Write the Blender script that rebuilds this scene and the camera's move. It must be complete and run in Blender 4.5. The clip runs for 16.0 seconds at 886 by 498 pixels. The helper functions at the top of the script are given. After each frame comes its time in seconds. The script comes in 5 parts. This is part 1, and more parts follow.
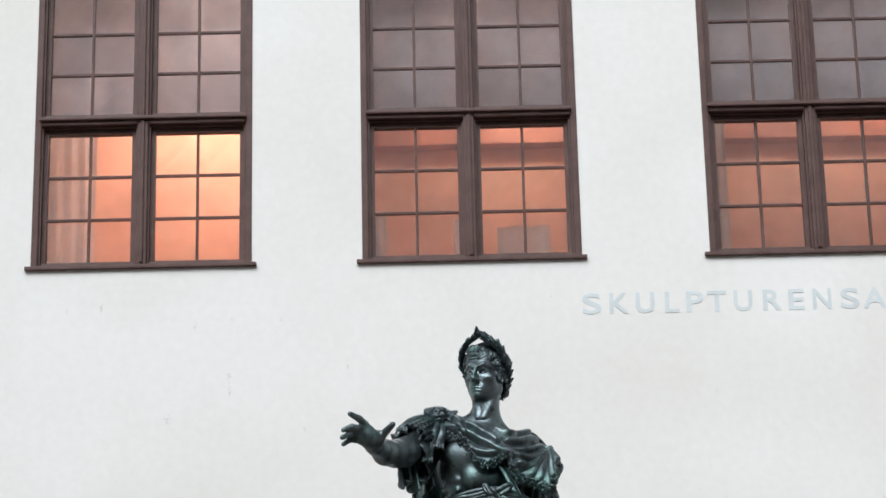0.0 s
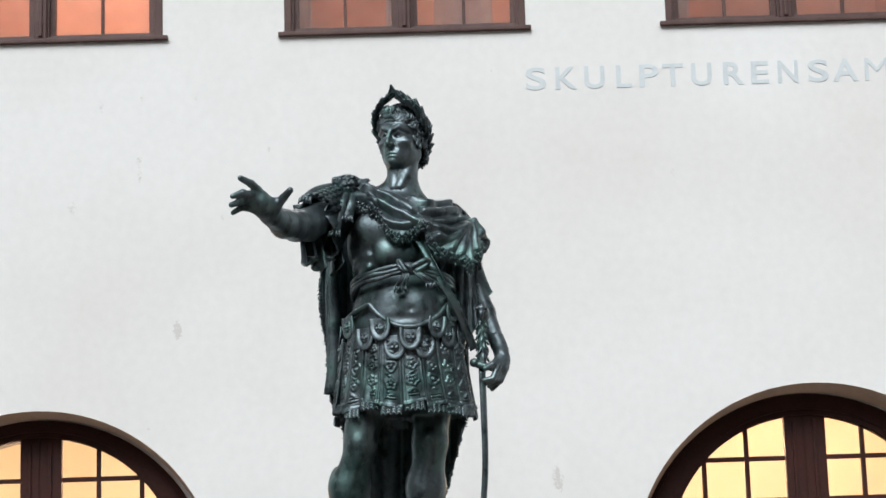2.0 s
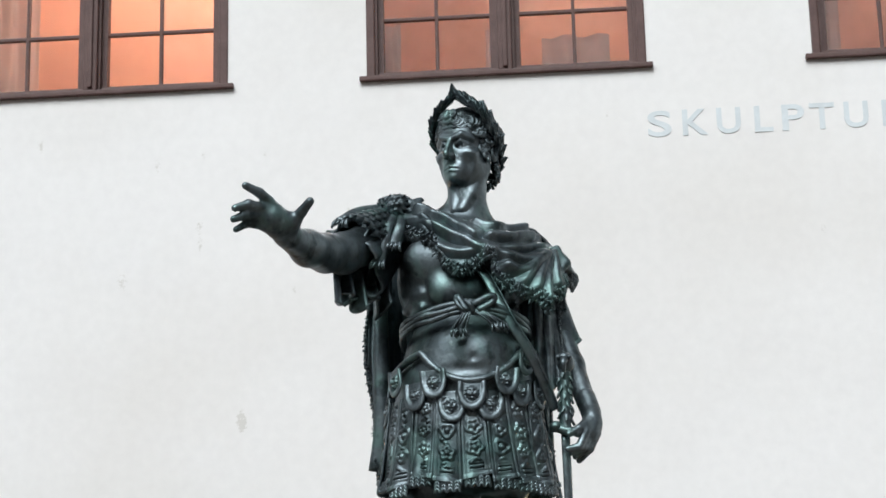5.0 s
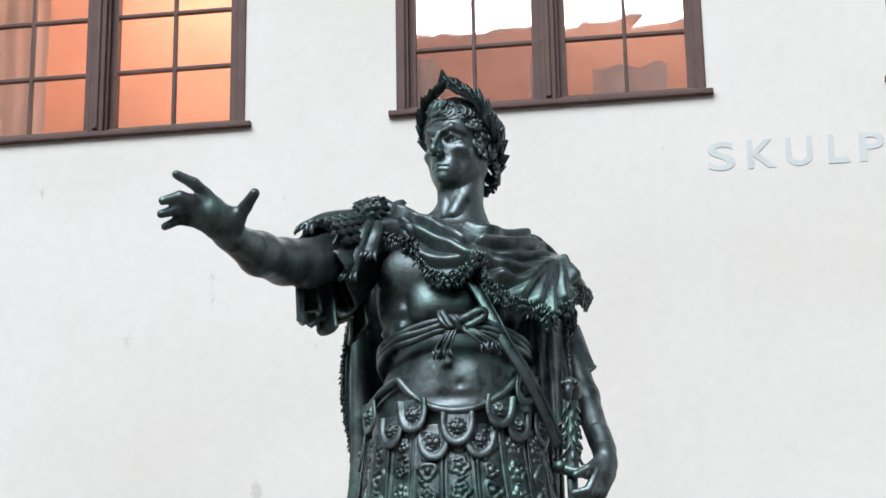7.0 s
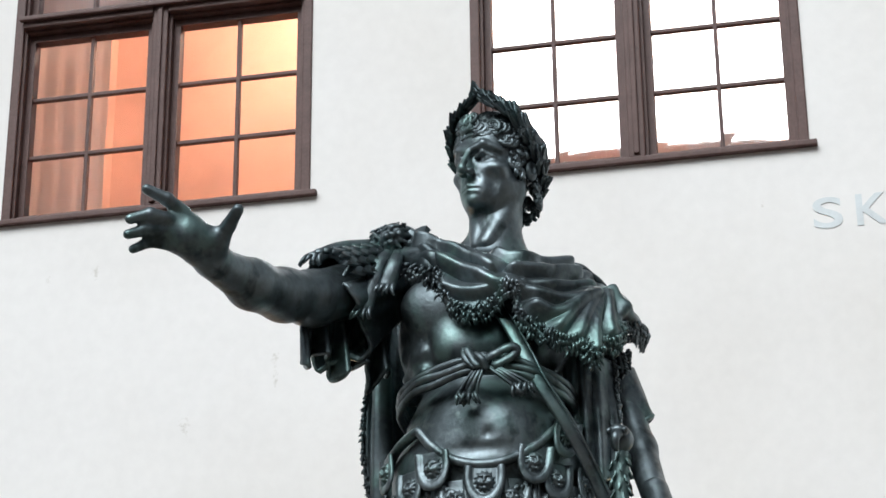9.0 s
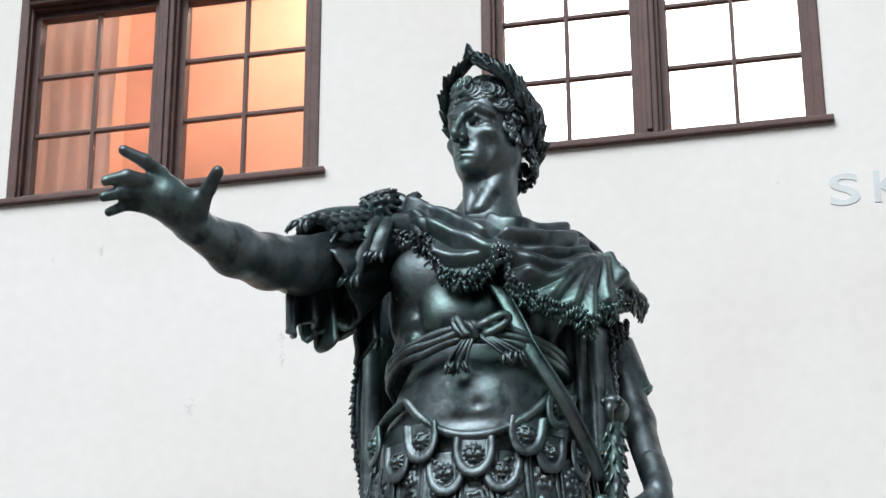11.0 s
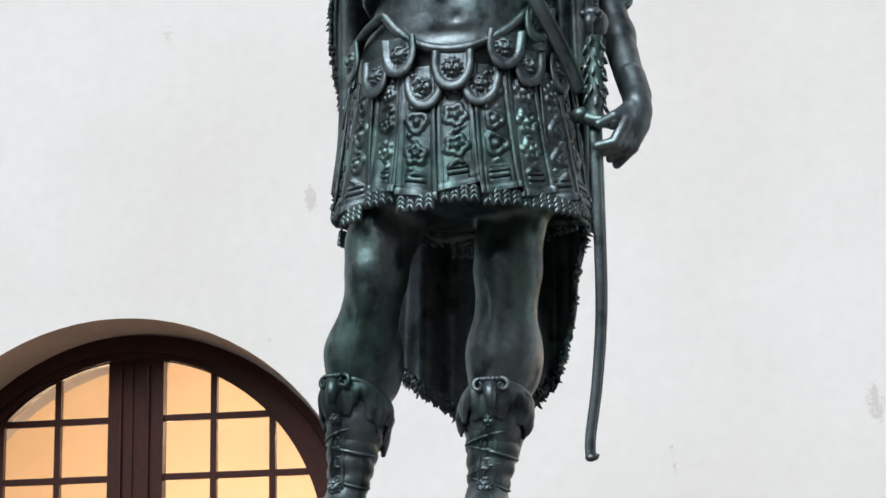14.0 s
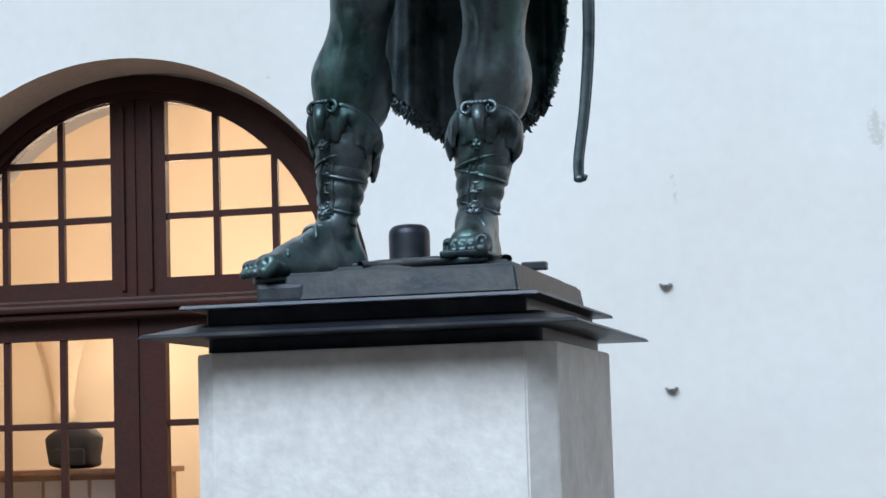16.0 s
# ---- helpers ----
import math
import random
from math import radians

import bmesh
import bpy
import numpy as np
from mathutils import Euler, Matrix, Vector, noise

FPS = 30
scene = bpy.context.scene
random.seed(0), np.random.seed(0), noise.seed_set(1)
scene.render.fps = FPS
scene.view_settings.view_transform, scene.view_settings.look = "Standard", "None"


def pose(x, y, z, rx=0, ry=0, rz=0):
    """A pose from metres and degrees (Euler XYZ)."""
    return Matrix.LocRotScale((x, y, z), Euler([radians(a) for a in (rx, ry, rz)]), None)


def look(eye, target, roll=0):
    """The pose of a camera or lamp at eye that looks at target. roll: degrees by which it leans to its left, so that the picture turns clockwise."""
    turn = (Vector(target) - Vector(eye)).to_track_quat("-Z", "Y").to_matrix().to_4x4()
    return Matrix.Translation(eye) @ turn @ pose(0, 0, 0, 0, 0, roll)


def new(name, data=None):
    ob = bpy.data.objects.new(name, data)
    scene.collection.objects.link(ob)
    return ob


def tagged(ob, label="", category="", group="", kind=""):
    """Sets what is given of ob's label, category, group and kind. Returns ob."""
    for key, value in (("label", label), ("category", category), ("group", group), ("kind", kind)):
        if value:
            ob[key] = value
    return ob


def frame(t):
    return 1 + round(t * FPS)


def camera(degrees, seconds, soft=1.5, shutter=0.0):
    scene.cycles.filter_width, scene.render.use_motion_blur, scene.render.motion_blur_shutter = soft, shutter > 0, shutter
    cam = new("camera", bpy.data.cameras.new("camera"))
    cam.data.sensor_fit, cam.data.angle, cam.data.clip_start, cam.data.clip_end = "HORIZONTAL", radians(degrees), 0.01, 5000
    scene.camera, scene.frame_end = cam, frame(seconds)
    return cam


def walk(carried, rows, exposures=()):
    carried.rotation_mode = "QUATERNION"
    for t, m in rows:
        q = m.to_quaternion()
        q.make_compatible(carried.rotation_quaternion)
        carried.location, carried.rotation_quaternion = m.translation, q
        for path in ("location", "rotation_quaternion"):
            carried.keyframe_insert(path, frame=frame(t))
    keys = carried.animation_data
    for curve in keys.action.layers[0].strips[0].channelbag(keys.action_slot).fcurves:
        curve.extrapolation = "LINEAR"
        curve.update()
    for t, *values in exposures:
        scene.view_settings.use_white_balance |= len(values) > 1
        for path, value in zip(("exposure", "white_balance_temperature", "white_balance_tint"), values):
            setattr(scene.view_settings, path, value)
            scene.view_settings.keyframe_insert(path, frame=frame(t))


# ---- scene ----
# ---------------------------------------------------------------- camera
cam = camera(24.0, 16.0, soft=1.6)
PATH = [
    (0, (0.656, -16.381, 1.581), (0.66, -14.458, 2.134), -1.3),
    (0.5, (0.793, -15.989, 1.576), (0.831, -14.036, 2.002), -1.1),
    (1, (0.858, -15.608, 1.551), (0.905, -13.645, 1.93), -1.5),
    (1.5, (0.9, -15.255, 1.559), (0.94, -13.292, 1.936), -1.9),
    (2, (1.022, -14.89, 1.553), (1.04, -12.929, 1.946), -1.8),
    (2.5, (1.087, -14.516, 1.531), (1.088, -12.558, 1.939), -1.7),
    (3, (1.128, -14.105, 1.534), (1.11, -12.151, 1.96), -1.7),
    (3.5, (1.228, -13.684, 1.525), (1.169, -11.737, 1.979), -1.6),
    (4, (1.293, -13.306, 1.507), (1.203, -11.368, 1.99), -1.5),
    (6.5, (1.755, -11.433, 1.537), (1.521, -9.545, 2.157), -1.1),
    (7, (1.816, -11.098, 1.522), (1.558, -9.223, 2.169), -1.0),
    (7.5, (1.846, -10.77, 1.54), (1.563, -8.913, 2.226), -1.1),
    (8, (1.916, -10.459, 1.551), (1.585, -8.627, 2.281), -1.0),
    (10.5, (2.097, -9.78, 1.562), (1.681, -7.984, 2.335), -0.2),
    (11, (2.104, -9.783, 1.559), (1.682, -7.981, 2.318), -0.2),
    (11.5, (2.105, -9.769, 1.553), (1.68, -7.955, 2.281), -0.4),
    (12, (2.111, -9.751, 1.55), (1.684, -7.921, 2.233), -0.5),
    (12.5, (2.11, -9.739, 1.541), (1.68, -7.89, 2.171), -0.6),
    (13, (2.107, -9.76, 1.57), (1.674, -7.888, 2.124), -0.7),
    (13.5, (2.096, -9.725, 1.536), (1.664, -7.838, 2.037), -0.7),
    (14, (2.103, -9.726, 1.508), (1.671, -7.821, 1.936), -0.8),
    (14.5, (2.106, -9.705, 1.491), (1.672, -7.785, 1.845), -1.0),
    (15, (2.11, -9.693, 1.472), (1.673, -7.762, 1.759), -1.3),
    (15.5, (2.133, -9.686, 1.458), (1.687, -7.75, 1.691), -1.5),
    (16, (2.168, -9.68, 1.448), (1.708, -7.743, 1.637), -1.7),
]
EXPOSURES = [(0, 0.37, 6120, 8), (2.0, 0.35, 6120, 8), (4.0, 0.40, 6120, 8), (7.0, 0.42, 6120, 8), (12.0, 0.44, 6120, 8), (13.5, 0.43, 6120, 9), (14.5, 0.34, 5950, 9), (15.2, 0.31, 5480, 7), (16.0, 0.31, 5330, 4)]
walk(cam, [(t, look(eye, target, roll)) for t, eye, target, roll in PATH], EXPOSURES)

# ---------------------------------------------------------------- light
world = bpy.data.worlds.new("sky")
scene.world = world
world.use_nodes = True
wn = world.node_tree
sky = wn.nodes.new("ShaderNodeTexSky")
sky.sky_type = "NISHITA"
sky.sun_disc = False
sky.sun_elevation, sky.sun_rotation = radians(43), radians(196)
sky.air_density, sky.dust_density, sky.ozone_density = 1.0, 4.0, 1.0
desat = wn.nodes.new("ShaderNodeHueSaturation")
desat.inputs["Saturation"].default_value = 0.12
wn.links.new(sky.outputs[0], desat.inputs["Color"])
wn.links.new(desat.outputs[0], wn.nodes["Background"].inputs["Color"])
wn.nodes["Background"].inputs["Strength"].default_value = 0.058
sun = new("sun", bpy.data.lights.new("sun", "SUN"))
sun.data.energy, sun.data.angle, sun.data.color = 2.98, radians(46), (1.0, 0.98, 0.95)
sun.matrix_world = look((-3.6, -20.0, 18.3), (0.9, -4.0, 3.0))

# ---------------------------------------------------------------- materials
def material(name, base, rough=0.6, metal=0.0, scale=8.0, vary=0.25, bump=0.15, second=None, bump_scale=40.0, spec=0.5, blend=(0.42, 0.66)):
    """Principled surface with two scales of colour variation and fine relief."""
    m = bpy.data.materials.new(name)
    m.use_nodes = True
    nt = m.node_tree
    b = nt.nodes["Principled BSDF"]
    b.inputs["Metallic"].default_value = metal
    b.inputs["Specular IOR Level"].default_value = spec
    tc = nt.nodes.new("ShaderNodeTexCoord")
    big, fine = nt.nodes.new("ShaderNodeTexNoise"), nt.nodes.new("ShaderNodeTexNoise")
    for n, s, d in ((big, scale, 6), (fine, bump_scale, 8)):
        n.inputs["Scale"].default_value, n.inputs["Detail"].default_value = s, d
        nt.links.new(tc.outputs["Object"], n.inputs["Vector"])
    ramp = nt.nodes.new("ShaderNodeMapRange")
    ramp.inputs["From Min"].default_value, ramp.inputs["From Max"].default_value = blend
    nt.links.new(big.outputs["Fac"], ramp.inputs["Value"])
    mix = nt.nodes.new("ShaderNodeMix")
    mix.data_type = "RGBA"
    mix.inputs["A"].default_value = (*base, 1)
    mix.inputs["B"].default_value = (*(second or [c * (1 - vary) for c in base]), 1)
    nt.links.new(ramp.outputs[0], mix.inputs["Factor"])
    hsv = nt.nodes.new("ShaderNodeHueSaturation")
    val = nt.nodes.new("ShaderNodeMapRange")
    val.inputs["From Min"].default_value, val.inputs["From Max"].default_value = 0.3, 0.7
    val.inputs["To Min"].default_value, val.inputs["To Max"].default_value = 1 - vary * 0.4, 1 + vary * 0.4
    nt.links.new(fine.outputs["Fac"], val.inputs["Value"])
    nt.links.new(val.outputs[0], hsv.inputs["Value"])
    nt.links.new(mix.outputs["Result"], hsv.inputs["Color"])
    nt.links.new(hsv.outputs[0], b.inputs["Base Color"])
    rr = nt.nodes.new("ShaderNodeMapRange")
    rr.inputs["To Min"].default_value, rr.inputs["To Max"].default_value = max(0.02, rough - 0.08), min(1, rough + 0.12)
    nt.links.new(big.outputs["Fac"], rr.inputs["Value"])
    nt.links.new(rr.outputs[0], b.inputs["Roughness"])
    bp = nt.nodes.new("ShaderNodeBump")
    bp.inputs["Strength"].default_value, bp.inputs["Distance"].default_value = bump, 0.01
    nt.links.new(fine.outputs["Fac"], bp.inputs["Height"])
    nt.links.new(bp.outputs[0], b.inputs["Normal"])
    return m


def wall_plaster():
    """White lime plaster: trowel waves, faint greyish damp patches and a few chipped, dirty spots."""
    m = material("white_plaster", (0.80, 0.80, 0.79), 0.85, 0, 0.5, 0.05, 0.06, (0.74, 0.73, 0.705), 14.0, 0.2, (0.42, 0.72))
    nt = m.node_tree
    b = nt.nodes["Principled BSDF"]
    tc = next(n for n in nt.nodes if n.type == "TEX_COORD")
    link = b.inputs["Base Color"].links[0].from_socket
    rough_edge = nt.nodes.new("ShaderNodeTexNoise")
    rough_edge.inputs["Scale"].default_value, rough_edge.inputs["Detail"].default_value = 48, 4
    nt.links.new(tc.outputs["Object"], rough_edge.inputs["Vector"])
    total = None
    chips = [(1.92, 2.90, 0.07), (1.935, 2.78, 0.07), (0.985, 2.67, 0.045), (0.993, 2.57, 0.035), (-0.989, 3.29, 0.04), (-0.78, 4.035, 0.06), (-0.774, 3.963, 0.05), (-1.055, 5.265, 0.06), (-1.047, 5.13, 0.045),
             (1.56, 5.88, 0.032), (-1.548, 4.92, 0.08), (-2.093, 5.85, 0.07), (-2.37, 5.83, 0.04), (-1.33, 5.672, 0.06), (-0.10, 5.328, 0.045), (-0.63, 5.72, 0.03), (-0.444, 4.813, 0.04), (2.86, 5.07, 0.04), (-1.031, 5.736, 0.04)]
    tall = nt.nodes.new("ShaderNodeMapping")
    tall.inputs["Scale"].default_value = (1.25, 1.0, 0.7)
    nt.links.new(tc.outputs["Object"], tall.inputs["Vector"])
    for x, z, r in chips:
        d = nt.nodes.new("ShaderNodeVectorMath")
        d.operation = "DISTANCE"
        d.inputs[1].default_value = (1.25 * x, 0, 0.7 * z)
        nt.links.new(tall.outputs[0], d.inputs[0])
        s = nt.nodes.new("ShaderNodeMapRange")
        s.inputs["From Min"].default_value, s.inputs["From Max"].default_value = r * 1.5, 0.0
        nt.links.new(d.outputs["Value"], s.inputs["Value"])
        if total is None:
            total = s.outputs[0]
        else:
            a = nt.nodes.new("ShaderNodeMath")
            a.operation = "ADD"
            nt.links.new(total, a.inputs[0]), nt.links.new(s.outputs[0], a.inputs[1])
            total = a.outputs[0]
    mul = nt.nodes.new("ShaderNodeMath")
    mul.operation = "MULTIPLY"
    nt.links.new(total, mul.inputs[0]), nt.links.new(rough_edge.outputs["Fac"], mul.inputs[1])
    edge = nt.nodes.new("ShaderNodeMapRange")
    edge.inputs["From Min"].default_value, edge.inputs["From Max"].default_value, edge.inputs["To Max"].default_value = 0.37, 0.55, 0.5
    nt.links.new(mul.outputs[0], edge.inputs["Value"])
    mix = nt.nodes.new("ShaderNodeMix")
    mix.data_type = "RGBA"
    mix.inputs["B"].default_value = (0.50, 0.49, 0.44, 1)
    nt.links.new(edge.outputs[0], mix.inputs["Factor"]), nt.links.new(link, mix.inputs["A"])
    nt.links.new(mix.outputs["Result"], b.inputs["Base Color"])
    # trowel waves
    wave = nt.nodes.new("ShaderNodeTexNoise")
    wave.inputs["Scale"].default_value, wave.inputs["Detail"].default_value = 1.6, 3
    nt.links.new(tc.outputs["Object"], wave.inputs["Vector"])
    bp = nt.nodes.new("ShaderNodeBump")
    bp.inputs["Strength"].default_value, bp.inputs["Distance"].default_value = 0.35, 0.05
    nt.links.new(wave.outputs["Fac"], bp.inputs["Height"])
    old = b.inputs["Normal"].links[0].from_node
    nt.links.new(bp.outputs[0], old.inputs["Normal"])
    return m


def window_glass(name, shine, tint, wave=0.25):
    """Old hand-drawn panes: clear, strongly reflecting, gently wavy."""
    m = bpy.data.materials.new(name)
    m.use_nodes = True
    nt = m.node_tree
    nt.nodes.remove(nt.nodes["Principled BSDF"])
    out = nt.nodes["Material Output"]
    clear, gloss, mix = nt.nodes.new("ShaderNodeBsdfTransparent"), nt.nodes.new("ShaderNodeBsdfGlossy"), nt.nodes.new("ShaderNodeMixShader")
    clear.inputs["Color"].default_value = (*tint, 1)
    gloss.inputs["Roughness"].default_value = 0.015
    gloss.inputs["Color"].default_value = (0.93, 0.91, 0.91, 1)
    mix.inputs[0].default_value = shine
    tc, nz, bp = nt.nodes.new("ShaderNodeTexCoord"), nt.nodes.new("ShaderNodeTexNoise"), nt.nodes.new("ShaderNodeBump")
    nz.inputs["Scale"].default_value, nz.inputs["Detail"].default_value = 3.2, 1.5
    bp.inputs["Strength"].default_value, bp.inputs["Distance"].default_value = wave, 0.03
    nt.links.new(tc.outputs["Object"], nz.inputs["Vector"]), nt.links.new(nz.outputs["Fac"], bp.inputs["Height"])
    nt.links.new(bp.outputs[0], gloss.inputs["Normal"])
    nt.links.new(clear.outputs[0], mix.inputs[1]), nt.links.new(gloss.outputs[0], mix.inputs[2])
    nt.links.new(mix.outputs[0], out.inputs["Surface"])
    return m


def sheer_cloth(name, colour):
    """Thin cloth that passes part of the light."""
    m = material(name, colour, 0.9, 0, 2.0, 0.2, 0.1)
    nt = m.node_tree
    tr, mix = nt.nodes.new("ShaderNodeBsdfTranslucent"), nt.nodes.new("ShaderNodeMixShader")
    tr.inputs["Color"].default_value = (*colour, 1)
    mix.inputs[0].default_value = 0.6
    nt.links.new(nt.nodes["Principled BSDF"].outputs[0], mix.inputs[1])
    nt.links.new(tr.outputs[0], mix.inputs[2])
    nt.links.new(mix.outputs[0], nt.nodes["Material Output"].inputs["Surface"])
    return m


def bronze_patina():
    """Dark cast bronze: smooth, half-polished metal under a blue-grey bloom, with green patches and rain streaks."""
    m = material("patinated_bronze", (0.172, 0.212, 0.230), 0.44, 0.92, 3.2, 0.35, 0.20, (0.072, 0.093, 0.102), 46.0, 0.40, (0.43, 0.64))
    nt = m.node_tree
    b = nt.nodes["Principled BSDF"]
    tc = next(n for n in nt.nodes if n.type == "TEX_COORD")
    link = b.inputs["Base Color"].links[0].from_socket
    for scale, stretch, lo, hi, top, colour in ((2.6, 1.0, 0.53, 0.67, 0.6, (0.046, 0.122, 0.108)), (9.0, 0.22, 0.56, 0.70, 0.7, (0.024, 0.032, 0.035)), (7.0, 0.8, 0.53, 0.64, 0.65, (0.165, 0.265, 0.252)), (13.0, 0.7, 0.55, 0.66, 0.75, (0.026, 0.038, 0.039)), (26.0, 1.0, 0.58, 0.70, 0.4, (0.19, 0.245, 0.245))):
        mp, nz, rm, mx = (nt.nodes.new("ShaderNode" + k) for k in ("Mapping", "TexNoise", "MapRange", "Mix"))
        mp.inputs["Scale"].default_value = (1, 1, stretch)
        mp.inputs["Location"].default_value = (scale, 2 * scale, 0.3 * scale)
        nz.inputs["Scale"].default_value, nz.inputs["Detail"].default_value = scale, 5
        rm.inputs["From Min"].default_value, rm.inputs["From Max"].default_value, rm.inputs["To Max"].default_value = lo, hi, top
        mx.data_type = "RGBA"
        mx.inputs["B"].default_value = (*colour, 1)
        nt.links.new(tc.outputs["Object"], mp.inputs["Vector"]), nt.links.new(mp.outputs[0], nz.inputs["Vector"])
        nt.links.new(nz.outputs["Fac"], rm.inputs["Value"]), nt.links.new(rm.outputs[0], mx.inputs["Factor"])
        nt.links.new(link, mx.inputs["A"])
        link = mx.outputs["Result"]
    nt.links.new(link, b.inputs["Base Color"])
    return m


PLASTER = wall_plaster()
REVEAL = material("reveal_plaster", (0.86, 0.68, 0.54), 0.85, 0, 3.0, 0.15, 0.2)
BROWN = material("brown_painted_wood", (0.076, 0.039, 0.034), 0.48, 0, 5.0, 0.35, 0.15, (0.105, 0.060, 0.053), 60.0, 0.35)
DOOR_WOOD = material("dark_stained_oak", (0.050, 0.016, 0.012), 0.5, 0, 4.0, 0.35, 0.14, (0.036, 0.015, 0.012), 50.0, 0.25)
BRONZE = bronze_patina()
PALE = material("pale_beige_render", (0.84, 0.71, 0.63), 0.85, 0, 0.4, 0.15, 0.1)
LEAD = material("weathered_lead_sheet", (0.038, 0.043, 0.058), 0.42, 0.6, 6.0, 0.3, 0.15, (0.07, 0.072, 0.078), 30.0)
BASE_BRONZE = material("grey_green_bronze_plinth", (0.046, 0.055, 0.066), 0.5, 0.4, 7.0, 0.35, 0.25, (0.085, 0.088, 0.09), 35.0)
STONE = material("pale_limestone", (0.84, 0.835, 0.815), 0.8, 0, 6.0, 0.15, 0.4, (0.755, 0.745, 0.72), 30.0, 0.3, (0.44, 0.66))
LETTER = material("pale_grey_blue_paint", (0.63, 0.685, 0.705), 0.6, 0, 6.0, 0.08, 0.05)
IRON = material("galvanised_iron", (0.35, 0.36, 0.37), 0.5, 0.6, 12.0, 0.3, 0.2)
ROOM = material("cream_room_plaster", (0.80, 0.71, 0.58), 0.9, 0, 1.2, 0.1, 0.1)
CURTAIN = sheer_cloth("off_white_curtain", (0.82, 0.78, 0.76))
BLIND = material("grey_blind_cloth", (0.58, 0.60, 0.66), 0.9, 0, 2.0, 0.25, 0.1)
UPPER_ROOM = material("dim_gallery_wall", (0.72, 0.48, 0.37), 0.9, 0, 1.2, 0.2, 0.1)
BEAM = material("red_brown_timber", (0.48, 0.23, 0.16), 0.6, 0, 3.0, 0.3, 0.1)
BEIGE = material("beige_render", (0.34, 0.27, 0.235), 0.85, 0, 0.6, 0.15, 0.1)
GREY = material("grey_render", (0.82, 0.79, 0.80), 0.85, 0, 0.15, 0.3, 0.1, (0.62, 0.59, 0.61), 1.0)
BLOCKER_RENDER = material("brown_grey_render", (0.24, 0.215, 0.20), 0.85, 0, 0.4, 0.25, 0.1)
PAVING = material("grey_paving", (0.15, 0.125, 0.106), 0.8, 0, 2.0, 0.25, 0.3)
DARK = material("dark_cloth", (0.03, 0.032, 0.04), 0.7, 0, 6.0, 0.3, 0.2)
DESK = material("brown_desk_wood", (0.32, 0.19, 0.12), 0.5, 0, 6.0, 0.3, 0.1)
PANE = window_glass("old_window_glass", 0.62, (0.95, 0.95, 0.95), 0.012)
DOOR_PANE = window_glass("door_glass", 0.05, (1, 1, 1), 0.05)


# ---------------------------------------------------------------- building helpers
def thing(name, at=(0, 0, 0), label="", category="", group="", kind=""):
    ob = new(name)
    ob.location = at
    ob.empty_display_size = 0.1
    return tagged(ob, label, category, group, kind)


def origin(ob):
    while ob.parent:
        ob = ob.parent
    return Vector(ob.location)


def part(name, bm, mat, parent=None, label="", smooth=False):
    """Links a bmesh, made in world metres, as one mesh object under a thing or a part."""
    me = bpy.data.meshes.new(name)
    if parent is not None:
        bmesh.ops.translate(bm, verts=bm.verts, vec=-origin(parent))
    bm.normal_update()
    bm.to_mesh(me)
    bm.free()
    me.materials.append(mat)
    if smooth:
        me.polygons.foreach_set("use_smooth", [True] * len(me.polygons))
    ob = new(name, me)
    ob.parent = parent
    return tagged(ob, label)


def box(x0, x1, y0, y1, z0, z1, bevel=0.0, bm=None):
    bm = bm or bmesh.new()
    vs = bmesh.ops.create_cube(bm, size=1.0)["verts"]
    for v in vs:
        v.co = Vector((x0 + (v.co.x + 0.5) * (x1 - x0), y0 + (v.co.y + 0.5) * (y1 - y0), z0 + (v.co.z + 0.5) * (z1 - z0)))
    if bevel:
        edges = list({e for v in vs for e in v.link_edges})
        bmesh.ops.bevel(bm, geom=edges, offset=bevel, segments=2, affect="EDGES", profile=0.6)
    return bm


def prism(outline, y0, y1, bm=None, taper=None):
    """Extrudes an outline of (x, z) from y0 to y1; taper is the outline at y1 where it differs."""
    bm = bm or bmesh.new()
    a = [bm.verts.new((x, y0, z)) for x, z in outline]
    b = [bm.verts.new((x, y1, z)) for x, z in (taper or outline)]
    bm.faces.new(a), bm.faces.new(b[::-1])
    n = len(a)
    for i in range(n):
        bm.faces.new((a[i], b[i], b[(i + 1) % n], a[(i + 1) % n]))
    bmesh.ops.recalc_face_normals(bm, faces=bm.faces)
    return bm


def ring(outer, inner, y0, y1):
    """A frame between two outlines with the same number of points."""
    bm = bmesh.new()
    rows = [[bm.verts.new((x, y, z)) for x, z in o] for o, y in ((outer, y0), (outer, y1), (inner, y1), (inner, y0))]
    n = len(outer)
    for k in range(4):
        p, q = rows[k], rows[(k + 1) % 4]
        for i in range(n):
            bm.faces.new((p[i], p[(i + 1) % n], q[(i + 1) % n], q[i]))
    bmesh.ops.recalc_face_normals(bm, faces=bm.faces)
    return bm


def arch(cx, spring, r, foot, n=40):
    return [(cx + r, foot)] + [(cx + r * math.cos(math.pi * i / n), spring + r * math.sin(math.pi * i / n)) for i in range(n + 1)] + [(cx - r, foot)]


# ---------------------------------------------------------------- the white building
WINDOWS = [(-2.711, -0.85), (0.0, 1.85), (2.841, 4.695)]
ARCHES = [(-1.80, 1.31, 1.270), (3.79, 1.35, 1.300)]
SPRING = 2.115


